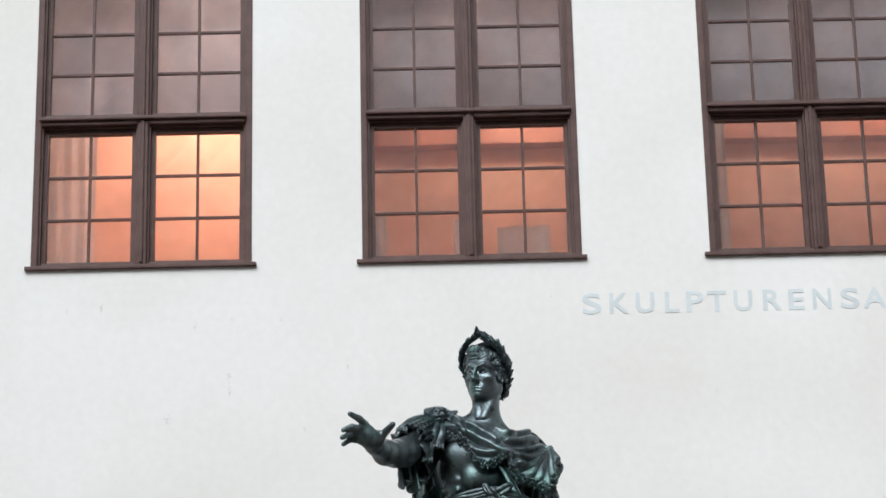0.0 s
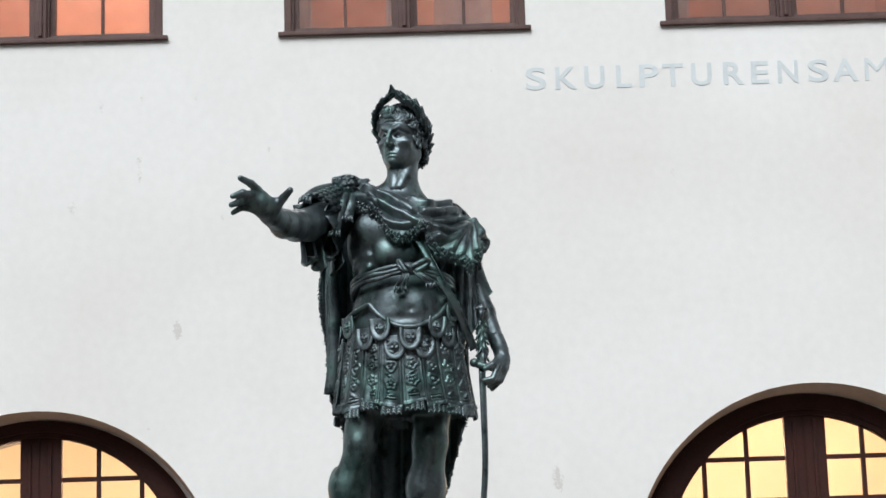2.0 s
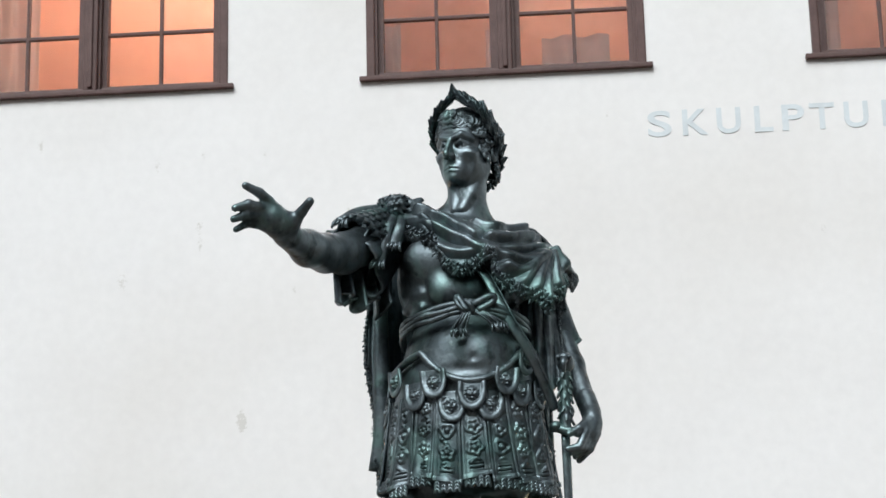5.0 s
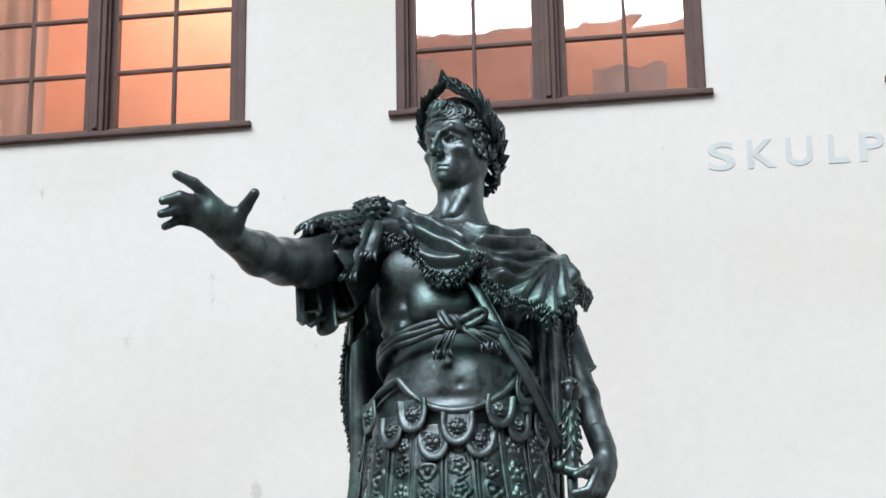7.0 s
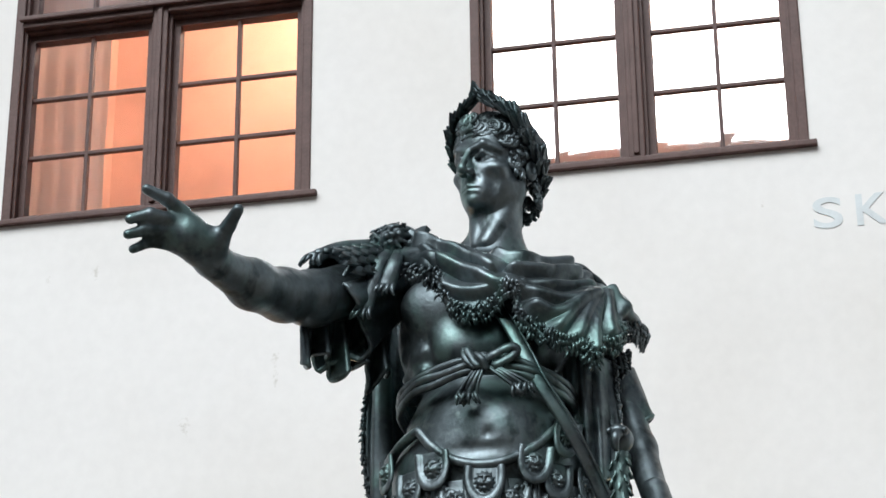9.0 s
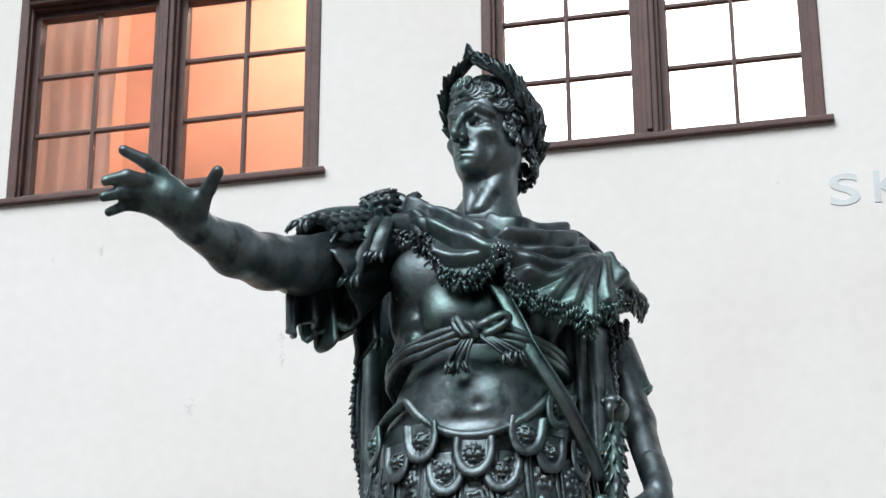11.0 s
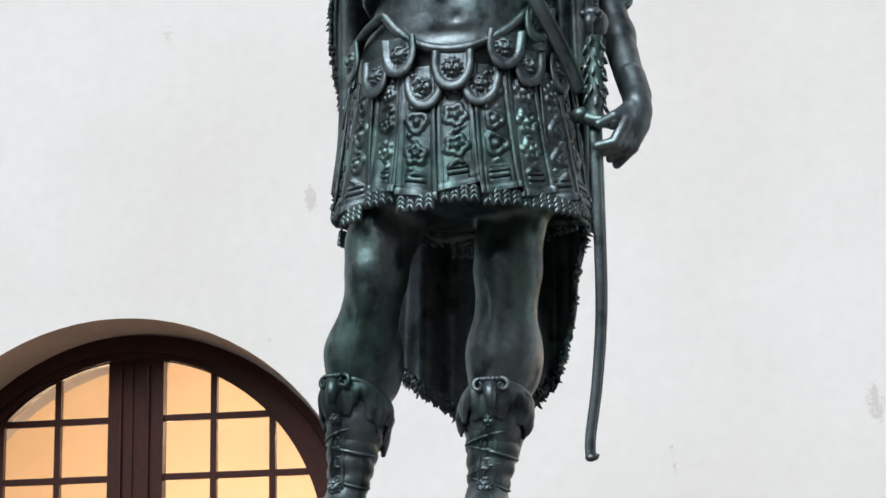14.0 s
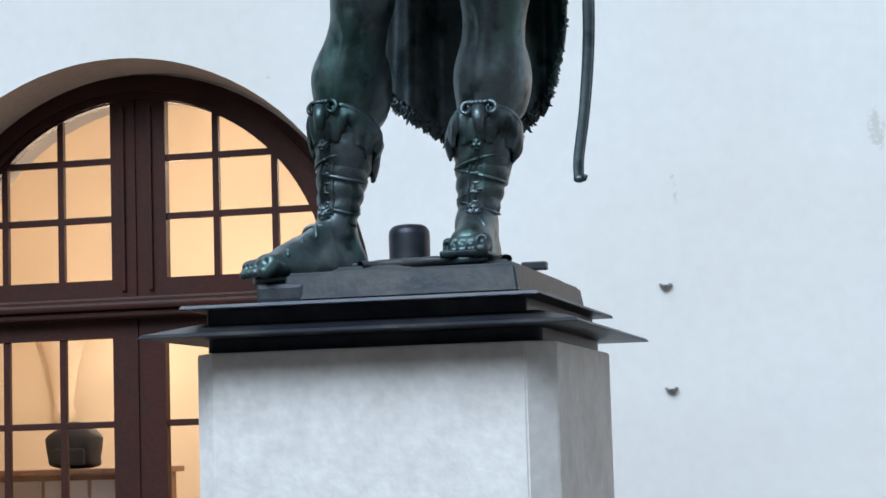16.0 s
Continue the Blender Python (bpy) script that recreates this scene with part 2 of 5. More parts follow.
def build_wall():
    bm = box(-9, 11, 0, 0.6, 0, 11.0)
    me = bpy.data.meshes.new("wall_north")
    bm.to_mesh(me), bm.free()
    wall = new("wall_north", me)
    cutters = []
    for cx, R_OUT, R_IN in ARCHES:
        c = prism(arch(cx, SPRING, R_OUT + 0.02, -0.5), -0.08, 0.34, taper=arch(cx, SPRING + 0.03, R_IN, -0.5))
        cutters.append(c)
        cutters.append(prism(arch(cx, SPRING + 0.03, R_IN - 0.12, -0.5), 0.30, 0.8))
    for x0, x1 in WINDOWS:
        cutters.append(box(x0 + 0.03, x1 - 0.025, -0.2, 0.9, 6.2, 8.75))
    made = []
    for c in cutters:
        cm = bpy.data.meshes.new("cut")
        c.to_mesh(cm), c.free()
        co = new("cut", cm)
        md = wall.modifiers.new("cut", "BOOLEAN")
        md.operation, md.object, md.solver = "DIFFERENCE", co, "EXACT"
        made.append(co)
    done = bpy.data.meshes.new_from_object(wall.evaluated_get(bpy.context.evaluated_depsgraph_get()))
    wall.modifiers.clear()
    wall.data = done
    done.name = "wall_north"
    for co in made:
        bpy.data.objects.remove(co)
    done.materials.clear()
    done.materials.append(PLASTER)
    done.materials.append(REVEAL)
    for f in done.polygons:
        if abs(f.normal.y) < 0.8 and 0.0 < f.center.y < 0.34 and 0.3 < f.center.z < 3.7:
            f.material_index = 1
    tagged(wall, "white lime-plastered museum wall with faint stains and chips", "wall", kind="structure")


build_wall()


def build_window(index, x0, x1):
    w = thing(f"window_{index}", (x0, 0, 6.2), "tall brown wooden casement window with twelve lower panes and old wavy glass", "window", kind="structure")
    l, r = x0 + 0.03, x1 - 0.025
    mid = (x0 + x1) / 2
    z0, zt, z1 = 6.2, 7.46, 8.75
    part("window_sill", box(x0 - 0.015, x1 + 0.015, -0.036, 0.02, z0 - 0.020, z0 + 0.012, 0.006), BROWN, w, "dark brown sheet-covered sill")
    for name, b in (("jamb", (l, l + 0.055, -0.012, 0.16, z0 + 0.012, z1)), ("jamb", (r - 0.055, r, -0.012, 0.16, z0 + 0.012, z1)),
                    ("mullion", (mid - 0.045, mid + 0.045, -0.022, 0.16, z0 + 0.012, z1)),
                    ("transom", (l + 0.055, mid - 0.045, -0.03, 0.16, zt - 0.035, zt + 0.035)), ("transom", (mid + 0.045, r - 0.055, -0.03, 0.16, zt - 0.035, zt + 0.035)),
                    ("head", (l + 0.055, r - 0.055, -0.012, 0.16, z1 - 0.06, z1))):
        part(name, box(*b, 0.008), BROWN, w)
    # raised bead down the mullion and a hood on the transom
    part("mullion_bead", box(mid - 0.016, mid + 0.016, -0.038, -0.02, z0 + 0.03, z1, 0.006), BROWN, w)
    part("transom_hood", box(l + 0.04, r - 0.04, -0.06, -0.028, zt + 0.0, zt + 0.03, 0.008), BROWN, w)
    for a, b in ((l + 0.055, mid - 0.045), (mid + 0.045, r - 0.055)):
        for c, d in ((z0 + 0.012, zt - 0.035), (zt + 0.035, z1 - 0.06)):
            s = 0.052
            part("inner_bead", ring([(a - 0.001, c - 0.001), (b + 0.001, c - 0.001), (b + 0.001, d + 0.001), (a - 0.001, d + 0.001)],
                                    [(a + 0.016, c + 0.016), (b - 0.016, c + 0.016), (b - 0.016, d - 0.016), (a + 0.016, d - 0.016)], 0.012, 0.06), BROWN, w)
            cas = part("casement", ring([(a + 0.004, c + 0.004), (b - 0.004, c + 0.004), (b - 0.004, d - 0.004), (a + 0.004, d - 0.004)],
                                        [(a + s, c + s * 0.9), (b - s, c + s * 0.9), (b - s, d - s * 1.1), (a + s, d - s * 1.1)], 0.055, 0.130), BROWN, w)
            gx0, gx1, gz0, gz1 = a + s, b - s, c + s * 0.9, d - s * 1.1
            part("weather_bar", box(a + 0.01, b - 0.01, 0.028, 0.055, c + 0.006, c + 0.034, 0.006), BROWN, w)
            part("glazing_bar", box((gx0 + gx1) / 2 - 0.011, (gx0 + gx1) / 2 + 0.011, 0.070, 0.108, gz0, gz1, 0.004), BROWN, cas)
            for k in (1, 2):
                zz = gz0 + (gz1 - gz0) * k / 3
                part("glazing_bar", box(gx0, gx1, 0.072, 0.106, zz - 0.011, zz + 0.011, 0.004), BROWN, cas)
            for i in range(2):
                for k in range(3):
                    px0, px1 = gx0 + (gx1 - gx0) * i / 2, gx0 + (gx1 - gx0) * (i + 1) / 2
                    pz0, pz1 = gz0 + (gz1 - gz0) * k / 3, gz0 + (gz1 - gz0) * (k + 1) / 3
                    bm = bmesh.new()
                    t1, t2 = random.uniform(-0.0003, 0.0003), random.uniform(-0.0003, 0.0003)
                    bm.faces.new([bm.verts.new(p) for p in ((px0, 0.090 + t1, pz0), (px1, 0.090 - t1, pz0), (px1, 0.090 + t2, pz1), (px0, 0.090 - t2, pz1))])
                    p = part("pane", bm, PANE, cas)
                    p.visible_shadow = False


for k, (x0, x1) in enumerate(WINDOWS):
    build_window(k + 1, x0, x1)


def build_arch_door(index, cx, R_IN):
    d = thing(f"door_{index}", (cx, 0.34, 0), "dark brown glazed double door with an arched fanlight, lit warmly from inside", "door", kind="structure")
    c = cx - 0.028
    y0, y1 = 0.325, 0.42
    gz, gr = 2.26, 1.02
    # fixed arched frame
    part("frame", ring(arch(c, SPRING + 0.03, R_IN - 0.004, 0.02), arch(c, gz - 0.04, gr + 0.045, 0.06), y0, y1), DOOR_WOOD, d)
    part("frame_bead", ring(arch(c, SPRING + 0.06, R_IN - 0.07, 0.03), arch(c, gz - 0.03, gr + 0.075, 0.05), y0 - 0.018, y0 + 0.002), DOOR_WOOD, d)
    fan_z0 = 2.355
    for side in (-1, 1):
        # leaf of the fanlight: stile, curved rail, bottom rail, bars and panes
        def quarter(r0, zc, foot, inset, n=20):
            pts = [(c + side * inset, foot)]
            start = math.asin(max(-1, min(1, (foot - zc) / r0)))
            top = math.acos(inset / r0)
            pts += [(c + side * r0 * math.cos(start + (top - start) * i / n), zc + r0 * math.sin(start + (top - start) * i / n)) for i in range(n + 1)]
            return pts
        outer, inner = quarter(gr + 0.06, gz, fan_z0 - 0.09, 0.008), quarter(gr, gz, fan_z0, 0.143 if side < 0 else 0.158)
        leaf = part("fanlight_leaf", ring(outer, inner, y0 + 0.02, y1 - 0.02), DOOR_WOOD, d)
        part("stile_bead", box(c + side * 0.075 - 0.012, c + side * 0.075 + 0.012, y0 + 0.004, y0 + 0.022, fan_z0 - 0.06, gz + gr - 0.03, 0.004), DOOR_WOOD, leaf)
        for bx in (0.427, 0.742):
            top = gz + math.sqrt(gr * gr - bx * bx)
            part("glazing_bar", box(c + side * bx - 0.017, c + side * bx + 0.017, y0 + 0.03, y1 - 0.03, fan_z0, top + 0.01, 0.004), DOOR_WOOD, leaf)
        for bz in (2.672, 2.975):
            far = math.sqrt(gr * gr - (bz - gz) ** 2)
            a, b = sorted((c + side * 0.143, c + side * (far + 0.01)))
            part("glazing_bar", box(a, b, y0 + 0.032, y1 - 0.032, bz - 0.017, bz + 0.017, 0.004), DOOR_WOOD, leaf)
        bm = bmesh.new()
        bm.faces.new([bm.verts.new((x, y0 + 0.05, z)) for x, z in quarter(gr + 0.01, gz, fan_z0 - 0.01, 0.135)])
        p = part("pane", bm, DOOR_PANE, leaf)
        p.visible_shadow = False
        # lower door leaf
        a, b = sorted((c + side * 0.006, c + side * 1.06))
        top = 2.15
        pa, pb = sorted((c + side * 0.143, c + side * 0.95))
        low = part("door_leaf", ring([(a, 0.03), (b, 0.03), (b, top), (a, top)], [(pa, 0.75), (pb, 0.75), (pb, 2.055), (pa, 2.055)], y0 + 0.02, y1 - 0.02), DOOR_WOOD, d)
        part("lower_panel", box(pa + 0.05, pb - 0.05, y0 + 0.006, y0 + 0.024, 0.15, 0.65, 0.008), DOOR_WOOD, low)
        for bx in (0.427, 0.742):
            part("glazing_bar", box(c + side * bx - 0.017, c + side * bx + 0.017, y0 + 0.03, y1 - 0.03, 0.75, 2.055, 0.004), DOOR_WOOD, low)
        for bz in (1.19, 1.612):
            part("glazing_bar", box(pa, pb, y0 + 0.032, y1 - 0.032, bz - 0.017, bz + 0.017, 0.004), DOOR_WOOD, low)
        bm = bmesh.new()
        bm.faces.new([bm.verts.new(q) for q in ((pa, y0 + 0.05, 0.75), (pb, y0 + 0.05, 0.75), (pb, y0 + 0.05, 2.055), (pa, y0 + 0.05, 2.055))])
        p = part("pane", bm, DOOR_PANE, low)
        p.visible_shadow = False
    part("rebate", box(c - 0.05, c + 0.05, y0 + 0.03, y1 - 0.022, 0.03, gz + gr + 0.05), DOOR_WOOD, d)
    # moulded transom
    part("transom", box(c - 1.17, c + 1.17, y0 - 0.03, y1, 2.15, 2.262, 0.012), DOOR_WOOD, d)
    part("transom_moulding", box(c - 1.17, c + 1.17, y0 - 0.075, y0 - 0.03, 2.195, 2.235, 0.015), DOOR_WOOD, d)
    part("transom_moulding", box(c - 1.17, c + 1.17, y0 - 0.05, y0 - 0.03, 2.158, 2.188, 0.008), DOOR_WOOD, d)


for k, (cx, r_out, r_in) in enumerate(ARCHES):
    build_arch_door(k + 1, cx, r_in)

# rooms behind the openings
def room_box(name, x0, x1, y0, y1, z0, z1, mat, label):
    bm = box(x0, x1, y0, y1, z0, z1)
    bm.faces.ensure_lookup_table()
    front = min(bm.faces, key=lambda f: f.calc_center_median().y)
    bmesh.ops.delete(bm, geom=[front], context="FACES")
    bmesh.ops.reverse_faces(bm, faces=bm.faces)
    ob = part(name, bm, mat)
    return tagged(ob, label, "room", kind="structure")


room_box("wall_hall", -4.5, 6.8, 0.61, 4.2, 0.0, 4.2, ROOM, "cream-plastered ground-floor hall behind the glazed doors")
for k, (x0, x1) in enumerate(WINDOWS):
    room_box(f"wall_gallery_{k + 1}", x0 - 0.3, x1 + 0.3, 0.61, 2.4, 6.0, 9.2, UPPER_ROOM, "dim upper gallery room behind the window")

    if k:
        tagged(part("cornice", box(x0 - 0.295, x1 + 0.295, 2.22, 2.395, 7.95, 8.32, 0.012), BEAM), "red-brown timber cornice on the gallery wall", "cornice", kind="structure")

# hall lamps: warm globes
for x, z in ((-2.6, 2.35), (-0.6, 3.2), (2.9, 3.2), (4.7, 3.2)):
    lamp = new("hall_lamp", bpy.data.lights.new("hall_lamp", "POINT"))
    lamp.data.energy, lamp.data.color, lamp.data.shadow_soft_size = 75, (1.0, 0.66, 0.405), 0.15
    lamp.location = (x, 2.6, z)
    tagged(lamp, "warm globe lamp in the hall", "lamp")

# gallery lamps, blinds behind the upper lights and curtains
def cloth(name, x0, x1, z0, z1, y, folds, depth, mat, label, parent=None):
    bm = bmesh.new()
    nu, nv = 60, 8
    rows = [[bm.verts.new((x0 + (x1 - x0) * i / nu, y + depth * math.sin(folds * 2 * math.pi * i / nu + 0.5 * math.sin(j)) * (0.6 + 0.4 * j / nv), z1 + (z0 - z1) * j / nv)) for i in range(nu + 1)] for j in range(nv + 1)]
    for j in range(nv):
        for i in range(nu):
            bm.faces.new((rows[j][i], rows[j + 1][i], rows[j + 1][i + 1], rows[j][i + 1]))
    bmesh.ops.solidify(bm, geom=bm.faces, thickness=0.004)
    ob = part(name, bm, mat, smooth=True)
    return tagged(ob, label, "curtain", "gallery curtains")


for k, (x0, x1) in enumerate(WINDOWS):
    lamp = new("gallery_lamp", bpy.data.lights.new("gallery_lamp", "POINT"))
    lamp.data.energy, lamp.data.color, lamp.data.shadow_soft_size = (180, 82, 66)[k], (1.0, 0.70, 0.52), 0.12
    lamp.location = ((x0 + x1) / 2 + 0.5, 1.5, 8.6)
    tagged(lamp, "warm lamp in the upper gallery", "lamp")
    cloth("blind", x0 + 0.05, x1 - 0.05, 7.5, 8.85, 0.30, 3, 0.012, BLIND, "grey-white cloth blind behind the upper window lights")
cloth("curtain", -2.70, -2.22, 6.15, 7.5, 0.34, 4, 0.03, CURTAIN, "off-white curtain drawn to the side of the window")
cloth("curtain", 0.06, 0.22, 6.15, 6.7, 0.36, 2, 0.03, CURTAIN, "off-white curtain gathered at the side of the window")
cloth("curtain", 1.15, 1.6, 6.15, 6.62, 0.5, 2, 0.06, CURTAIN, "off-white curtain hanging low behind the window")
cloth("curtain", 0.78, 0.9, 6.15, 6.66, 0.4, 2, 0.03, CURTAIN, "off-white curtain gathered at the side of the window")
cloth("curtain", 2.85, 3.1, 6.15, 7.5, 0.36, 3, 0.03, CURTAIN, "off-white curtain drawn to the side of the window")

# ground, walls added out of view for light and reflections, ends of the north wall
bm = bmesh.new()
bmesh.ops.create_grid(bm, x_segments=1, y_segments=1, size=400)
tagged(part("ground", bm, PAVING), "grey stone paving of the courtyard", "ground", kind="structure")
# unseen stand-in for the far side; its top sets where panes mirror sky
tagged(part("wall_skyline", box(-16, 60, -66.6, -66, 0, 37.5), GREY), "unseen grey wall across the court, sized for the skyline mirrored in the windows", "wall", kind="structure")
# unseen block, added so window 1 mirrors pale render in place of sky
tagged(part("wall_mirrored_block", box(-40, -16, -66.8, -66.05, 0, 52.0), PALE), "unseen tall pale block, added so the left window mirrors it instead of sky", "wall", kind="structure")
# unseen wall, added to keep low sky out of the bronze's reflections
tagged(part("wall_low_blocker", box(-30, 30, -28.6, -28, 0, 13.0), BLOCKER_RENDER), "unseen brown-grey wall, added to block low sky and darken the bronze", "wall", kind="structure")
# side walls out of view, added to limit low sky light on the statue
tagged(part("wall_west", box(-30.5, -30, -66, 0.3, 0, 13), BEIGE), "unseen beige side wall, added to close the court and hold back low sky light", "wall", kind="structure")
tagged(part("wall_east", box(30, 30.5, -66, 0.3, 0, 13.0), BEIGE), "unseen beige side wall, added to close the court and hold back low sky light", "wall", kind="structure")
tagged(part("wall_north_wing", box(-30, -9, 0.02, 0.6, 0, 11.0), PLASTER), "white plastered wing continuing the wall", "wall", kind="structure")
tagged(part("wall_north_wing", box(11, 30, 0.02, 0.6, 0, 11.0), PLASTER), "white plastered wing continuing the wall", "wall", kind="structure")

# ---------------------------------------------------------------- lettering
LETTERS = [("S", 1.811, 0.15), ("K", 2.03, 0.16), ("U", 2.245, 0.15), ("L", 2.481, 0.115), ("P", 2.653, 0.14), ("T", 2.825, 0.155), ("U", 3.04, 0.15),
           ("R", 3.276, 0.15), ("E", 3.483, 0.13), ("N", 3.681, 0.15), ("S", 3.906, 0.15), ("A", 4.09, 0.185), ("M", 4.328, 0.18), ("M", 4.565, 0.18)]
sign = thing("wall_lettering", (1.81, 0, 5.715), "pale grey-blue raised capital letters fixed on white wall", "sign")
for ch, x, wide in LETTERS:
    cu = bpy.data.curves.new("letter", "FONT")
    cu.body, cu.extrude, cu.offset, cu.bevel_depth, cu.resolution_u = ch, 0.006, 0.0 if ch == "M" else 0.017, 0.0, 6
    tmp = bpy.data.objects.new("letter", cu)
    scene.collection.objects.link(tmp)
    me = bpy.data.meshes.new_from_object(tmp.evaluated_get(bpy.context.evaluated_depsgraph_get()))
    bpy.data.objects.remove(tmp)
    co = np.empty(len(me.vertices) * 3)
    me.vertices.foreach_get("co", co)
    co = co.reshape(-1, 3)
    lo, hi = co.min(0), co.max(0)
    q = (co - lo) / np.maximum(hi - lo, 1e-6)
    out = np.stack([x - 1.81 + q[:, 0] * wide, -0.004 + (1 - q[:, 2]) * 0.006, q[:, 1] * 0.172], 1)
    me.vertices.foreach_set("co", out.ravel())
    me.materials.clear()
    me.materials.append(LETTER)
    ob = new("letter", me)
    ob.parent = sign

# small iron cups on the wall
for x, z in ((0.932, 2.165), (0.941, 1.681)):
    s = thing("wall_anchor", (x, 0, z), "small galvanised iron wall anchor cup on white plaster", "anchor", "wall anchors")
    bm = bmesh.new()
    bmesh.ops.create_uvsphere(bm, u_segments=16, v_segments=10, radius=0.019)
    bmesh.ops.scale(bm, vec=(1.0, 1.0, 0.75), verts=bm.verts)
    bmesh.ops.bisect_plane(bm, geom=list(bm.verts) + list(bm.edges) + list(bm.faces), plane_co=(0, 0, 0.004), plane_no=(0, 0, 1), clear_outer=True)
    bmesh.ops.translate(bm, verts=bm.verts, vec=(x, -0.016, z))
    part("cup", bm, IRON, s, smooth=True)
    part("lug", box(x - 0.030, x - 0.016, -0.022, 0.01, z + 0.002, z + 0.012, 0.003), IRON, s)
    part("lug", box(x + 0.016, x + 0.030, -0.022, 0.01, z + 0.002, z + 0.012, 0.003), IRON, s)

# ---------------------------------------------------------------- pedestal
PX, PY = 0.715, -3.955


def slab(hx, hy, z0, z1, chamfer, bm=None, top=None, bevel=0.004):
    """A chamfered square block centred on the pedestal; top: half sizes at the top where it tapers."""
    bm = bm or bmesh.new()
    rows = []
    for z, (a, b) in ((z0, (hx, hy)), (z1, top or (hx, hy))):
        k = chamfer
        rows.append([bm.verts.new((PX + p, PY + q, z)) for p, q in ((-a + k, -b), (a - k, -b), (a, -b + k), (a, b - k), (a - k, b), (-a + k, b), (-a, b - k), (-a, -b + k))])
    bm.faces.new(rows[0][::-1]), bm.faces.new(rows[1])
    for i in range(8):
        bm.faces.new((rows[0][i], rows[0][(i + 1) % 8], rows[1][(i + 1) % 8], rows[1][i]))
    if bevel:
        bmesh.ops.bevel(bm, geom=list(bm.edges), offset=bevel, segments=2, affect="EDGES")
    return bm


ped = thing("pedestal", (PX, PY, 0), "pale limestone pedestal with chamfered corners and lead covers", "pedestal")
part("shaft", slab(0.490, 0.505, 0.25, 1.712, 0.070), STONE, ped)
part("foot", slab(0.60, 0.60, 0.0, 0.25, 0.10, bevel=0.012), STONE, ped)
part("neck", slab(0.455, 0.455, 1.712, 1.752, 0.01), LEAD, ped, "dark lead band")
part("lower_cover", slab(0.585, 0.64, 1.750, 1.760, 0.004, top=(0.575, 0.63), bevel=0.002), LEAD, ped, "projecting lead sheet")
part("lower_cover_slope", slab(0.575, 0.63, 1.760, 1.790, 0.004, top=(0.46, 0.50), bevel=0.002), LEAD, ped)
part("step", slab(0.43, 0.52, 1.776, 1.826, 0.004), LEAD, ped)
part("upper_cover", slab(0.482, 0.60, 1.824, 1.834, 0.004, top=(0.477, 0.595), bevel=0.002), LEAD, ped, "projecting lead sheet")

plinth = thing("bronze_plinth", (PX, PY, 1.834), "weathered grey bronze base plate with a capped pipe stub", "base")


def frustum(x0, x1, y0, y1, z0, z1, t, bevel):
    bm = box(x0, x1, y0, y1, z0, z1)
    for v in bm.verts:
        if v.co.z > (z0 + z1) / 2:
            v.co.x += t if v.co.x < (x0 + x1) / 2 else -t
            v.co.y += t if v.co.y < (y0 + y1) / 2 else -t
    bmesh.ops.bevel(bm, geom=list(bm.edges), offset=bevel, segments=3, affect="EDGES")
    return bm


part("plate", frustum(0.50, 1.135, -4.50, -3.50, 1.834, 1.912, 0.012, 0.008), BASE_BRONZE, plinth)
part("raised_plate", frustum(0.56, 1.10, -4.34, -3.55, 1.908, 1.938, 0.03, 0.010), BASE_BRONZE, plinth)
part("toe_block", box(0.43, 0.56, -4.50, -4.25, 1.834, 1.885, 0.012), BASE_BRONZE, plinth)
bm = bmesh.new()
prof = [(0.0, 0.071), (0.02, 0.071), (0.040, 0.068), (0.050, 0.062), (0.0565, 0.052), (0.058, 0.04), (0.0575, -0.075), (0.0, -0.075)]
rows = [[bm.verts.new((r * math.cos(2 * math.pi * k / 36), r * math.sin(2 * math.pi * k / 36), z)) for k in range(36)] for r, z in prof[1:-1]]
for a, b in zip(rows, rows[1:]):
    for k in range(36):
        bm.faces.new((a[k], b[k], b[(k + 1) % 36], a[(k + 1) % 36]))
bm.faces.new(rows[0])
bmesh.ops.recalc_face_normals(bm, faces=bm.faces)
bmesh.ops.translate(bm, verts=bm.verts, vec=(0.735, -4.05, 2.0))
part("pipe_stub", bm, LEAD, plinth, "capped dark pipe stub", smooth=True)
for x, y in ((0.59, -4.18), (0.66, -4.05), (1.07, -3.95)):
    part("lug", box(x - 0.035, x + 0.035, y - 0.02, y + 0.02, 1.934, 1.957, 0.005), BASE_BRONZE, plinth)



def cord(points, r, bm=None):
    """A flattened cast cord along the points."""
    bm = bm or bmesh.new()
    prev = None
    for k, p in enumerate(points):
        a, b = Vector(points[max(0, k - 1)]), Vector(points[min(len(points) - 1, k + 1)])
        d = (b - a).normalized()
        side = d.cross(Vector((0, 0, 1))).normalized()
        row = [bm.verts.new(Vector(p) + side * r * math.cos(q) + Vector((0, 0, 0.55 * r * math.sin(q)))) for q in (2 * math.pi * m / 8 for m in range(8))]
        if prev:
            for m in range(8):
                bm.faces.new((prev[m], prev[(m + 1) % 8], row[(m + 1) % 8], row[m]))
        prev = row
    bmesh.ops.recalc_face_normals(bm, faces=bm.faces)
    return bm


part("cast_coil", cord([(0.80 + 0.17 * math.cos(a) * (1 - 0.03 * a), -4.17 + 0.13 * math.sin(a) * (1 - 0.03 * a), 1.942) for a in np.linspace(0.4, 8.5, 60)], 0.026), BASE_BRONZE, plinth, smooth=True)
part("cast_coil", cord([(0.66 + 0.40 * t, -4.30 + 0.035 * math.sin(9 * t), 1.940) for t in np.linspace(0, 1, 24)], 0.022), BASE_BRONZE, plinth, smooth=True)

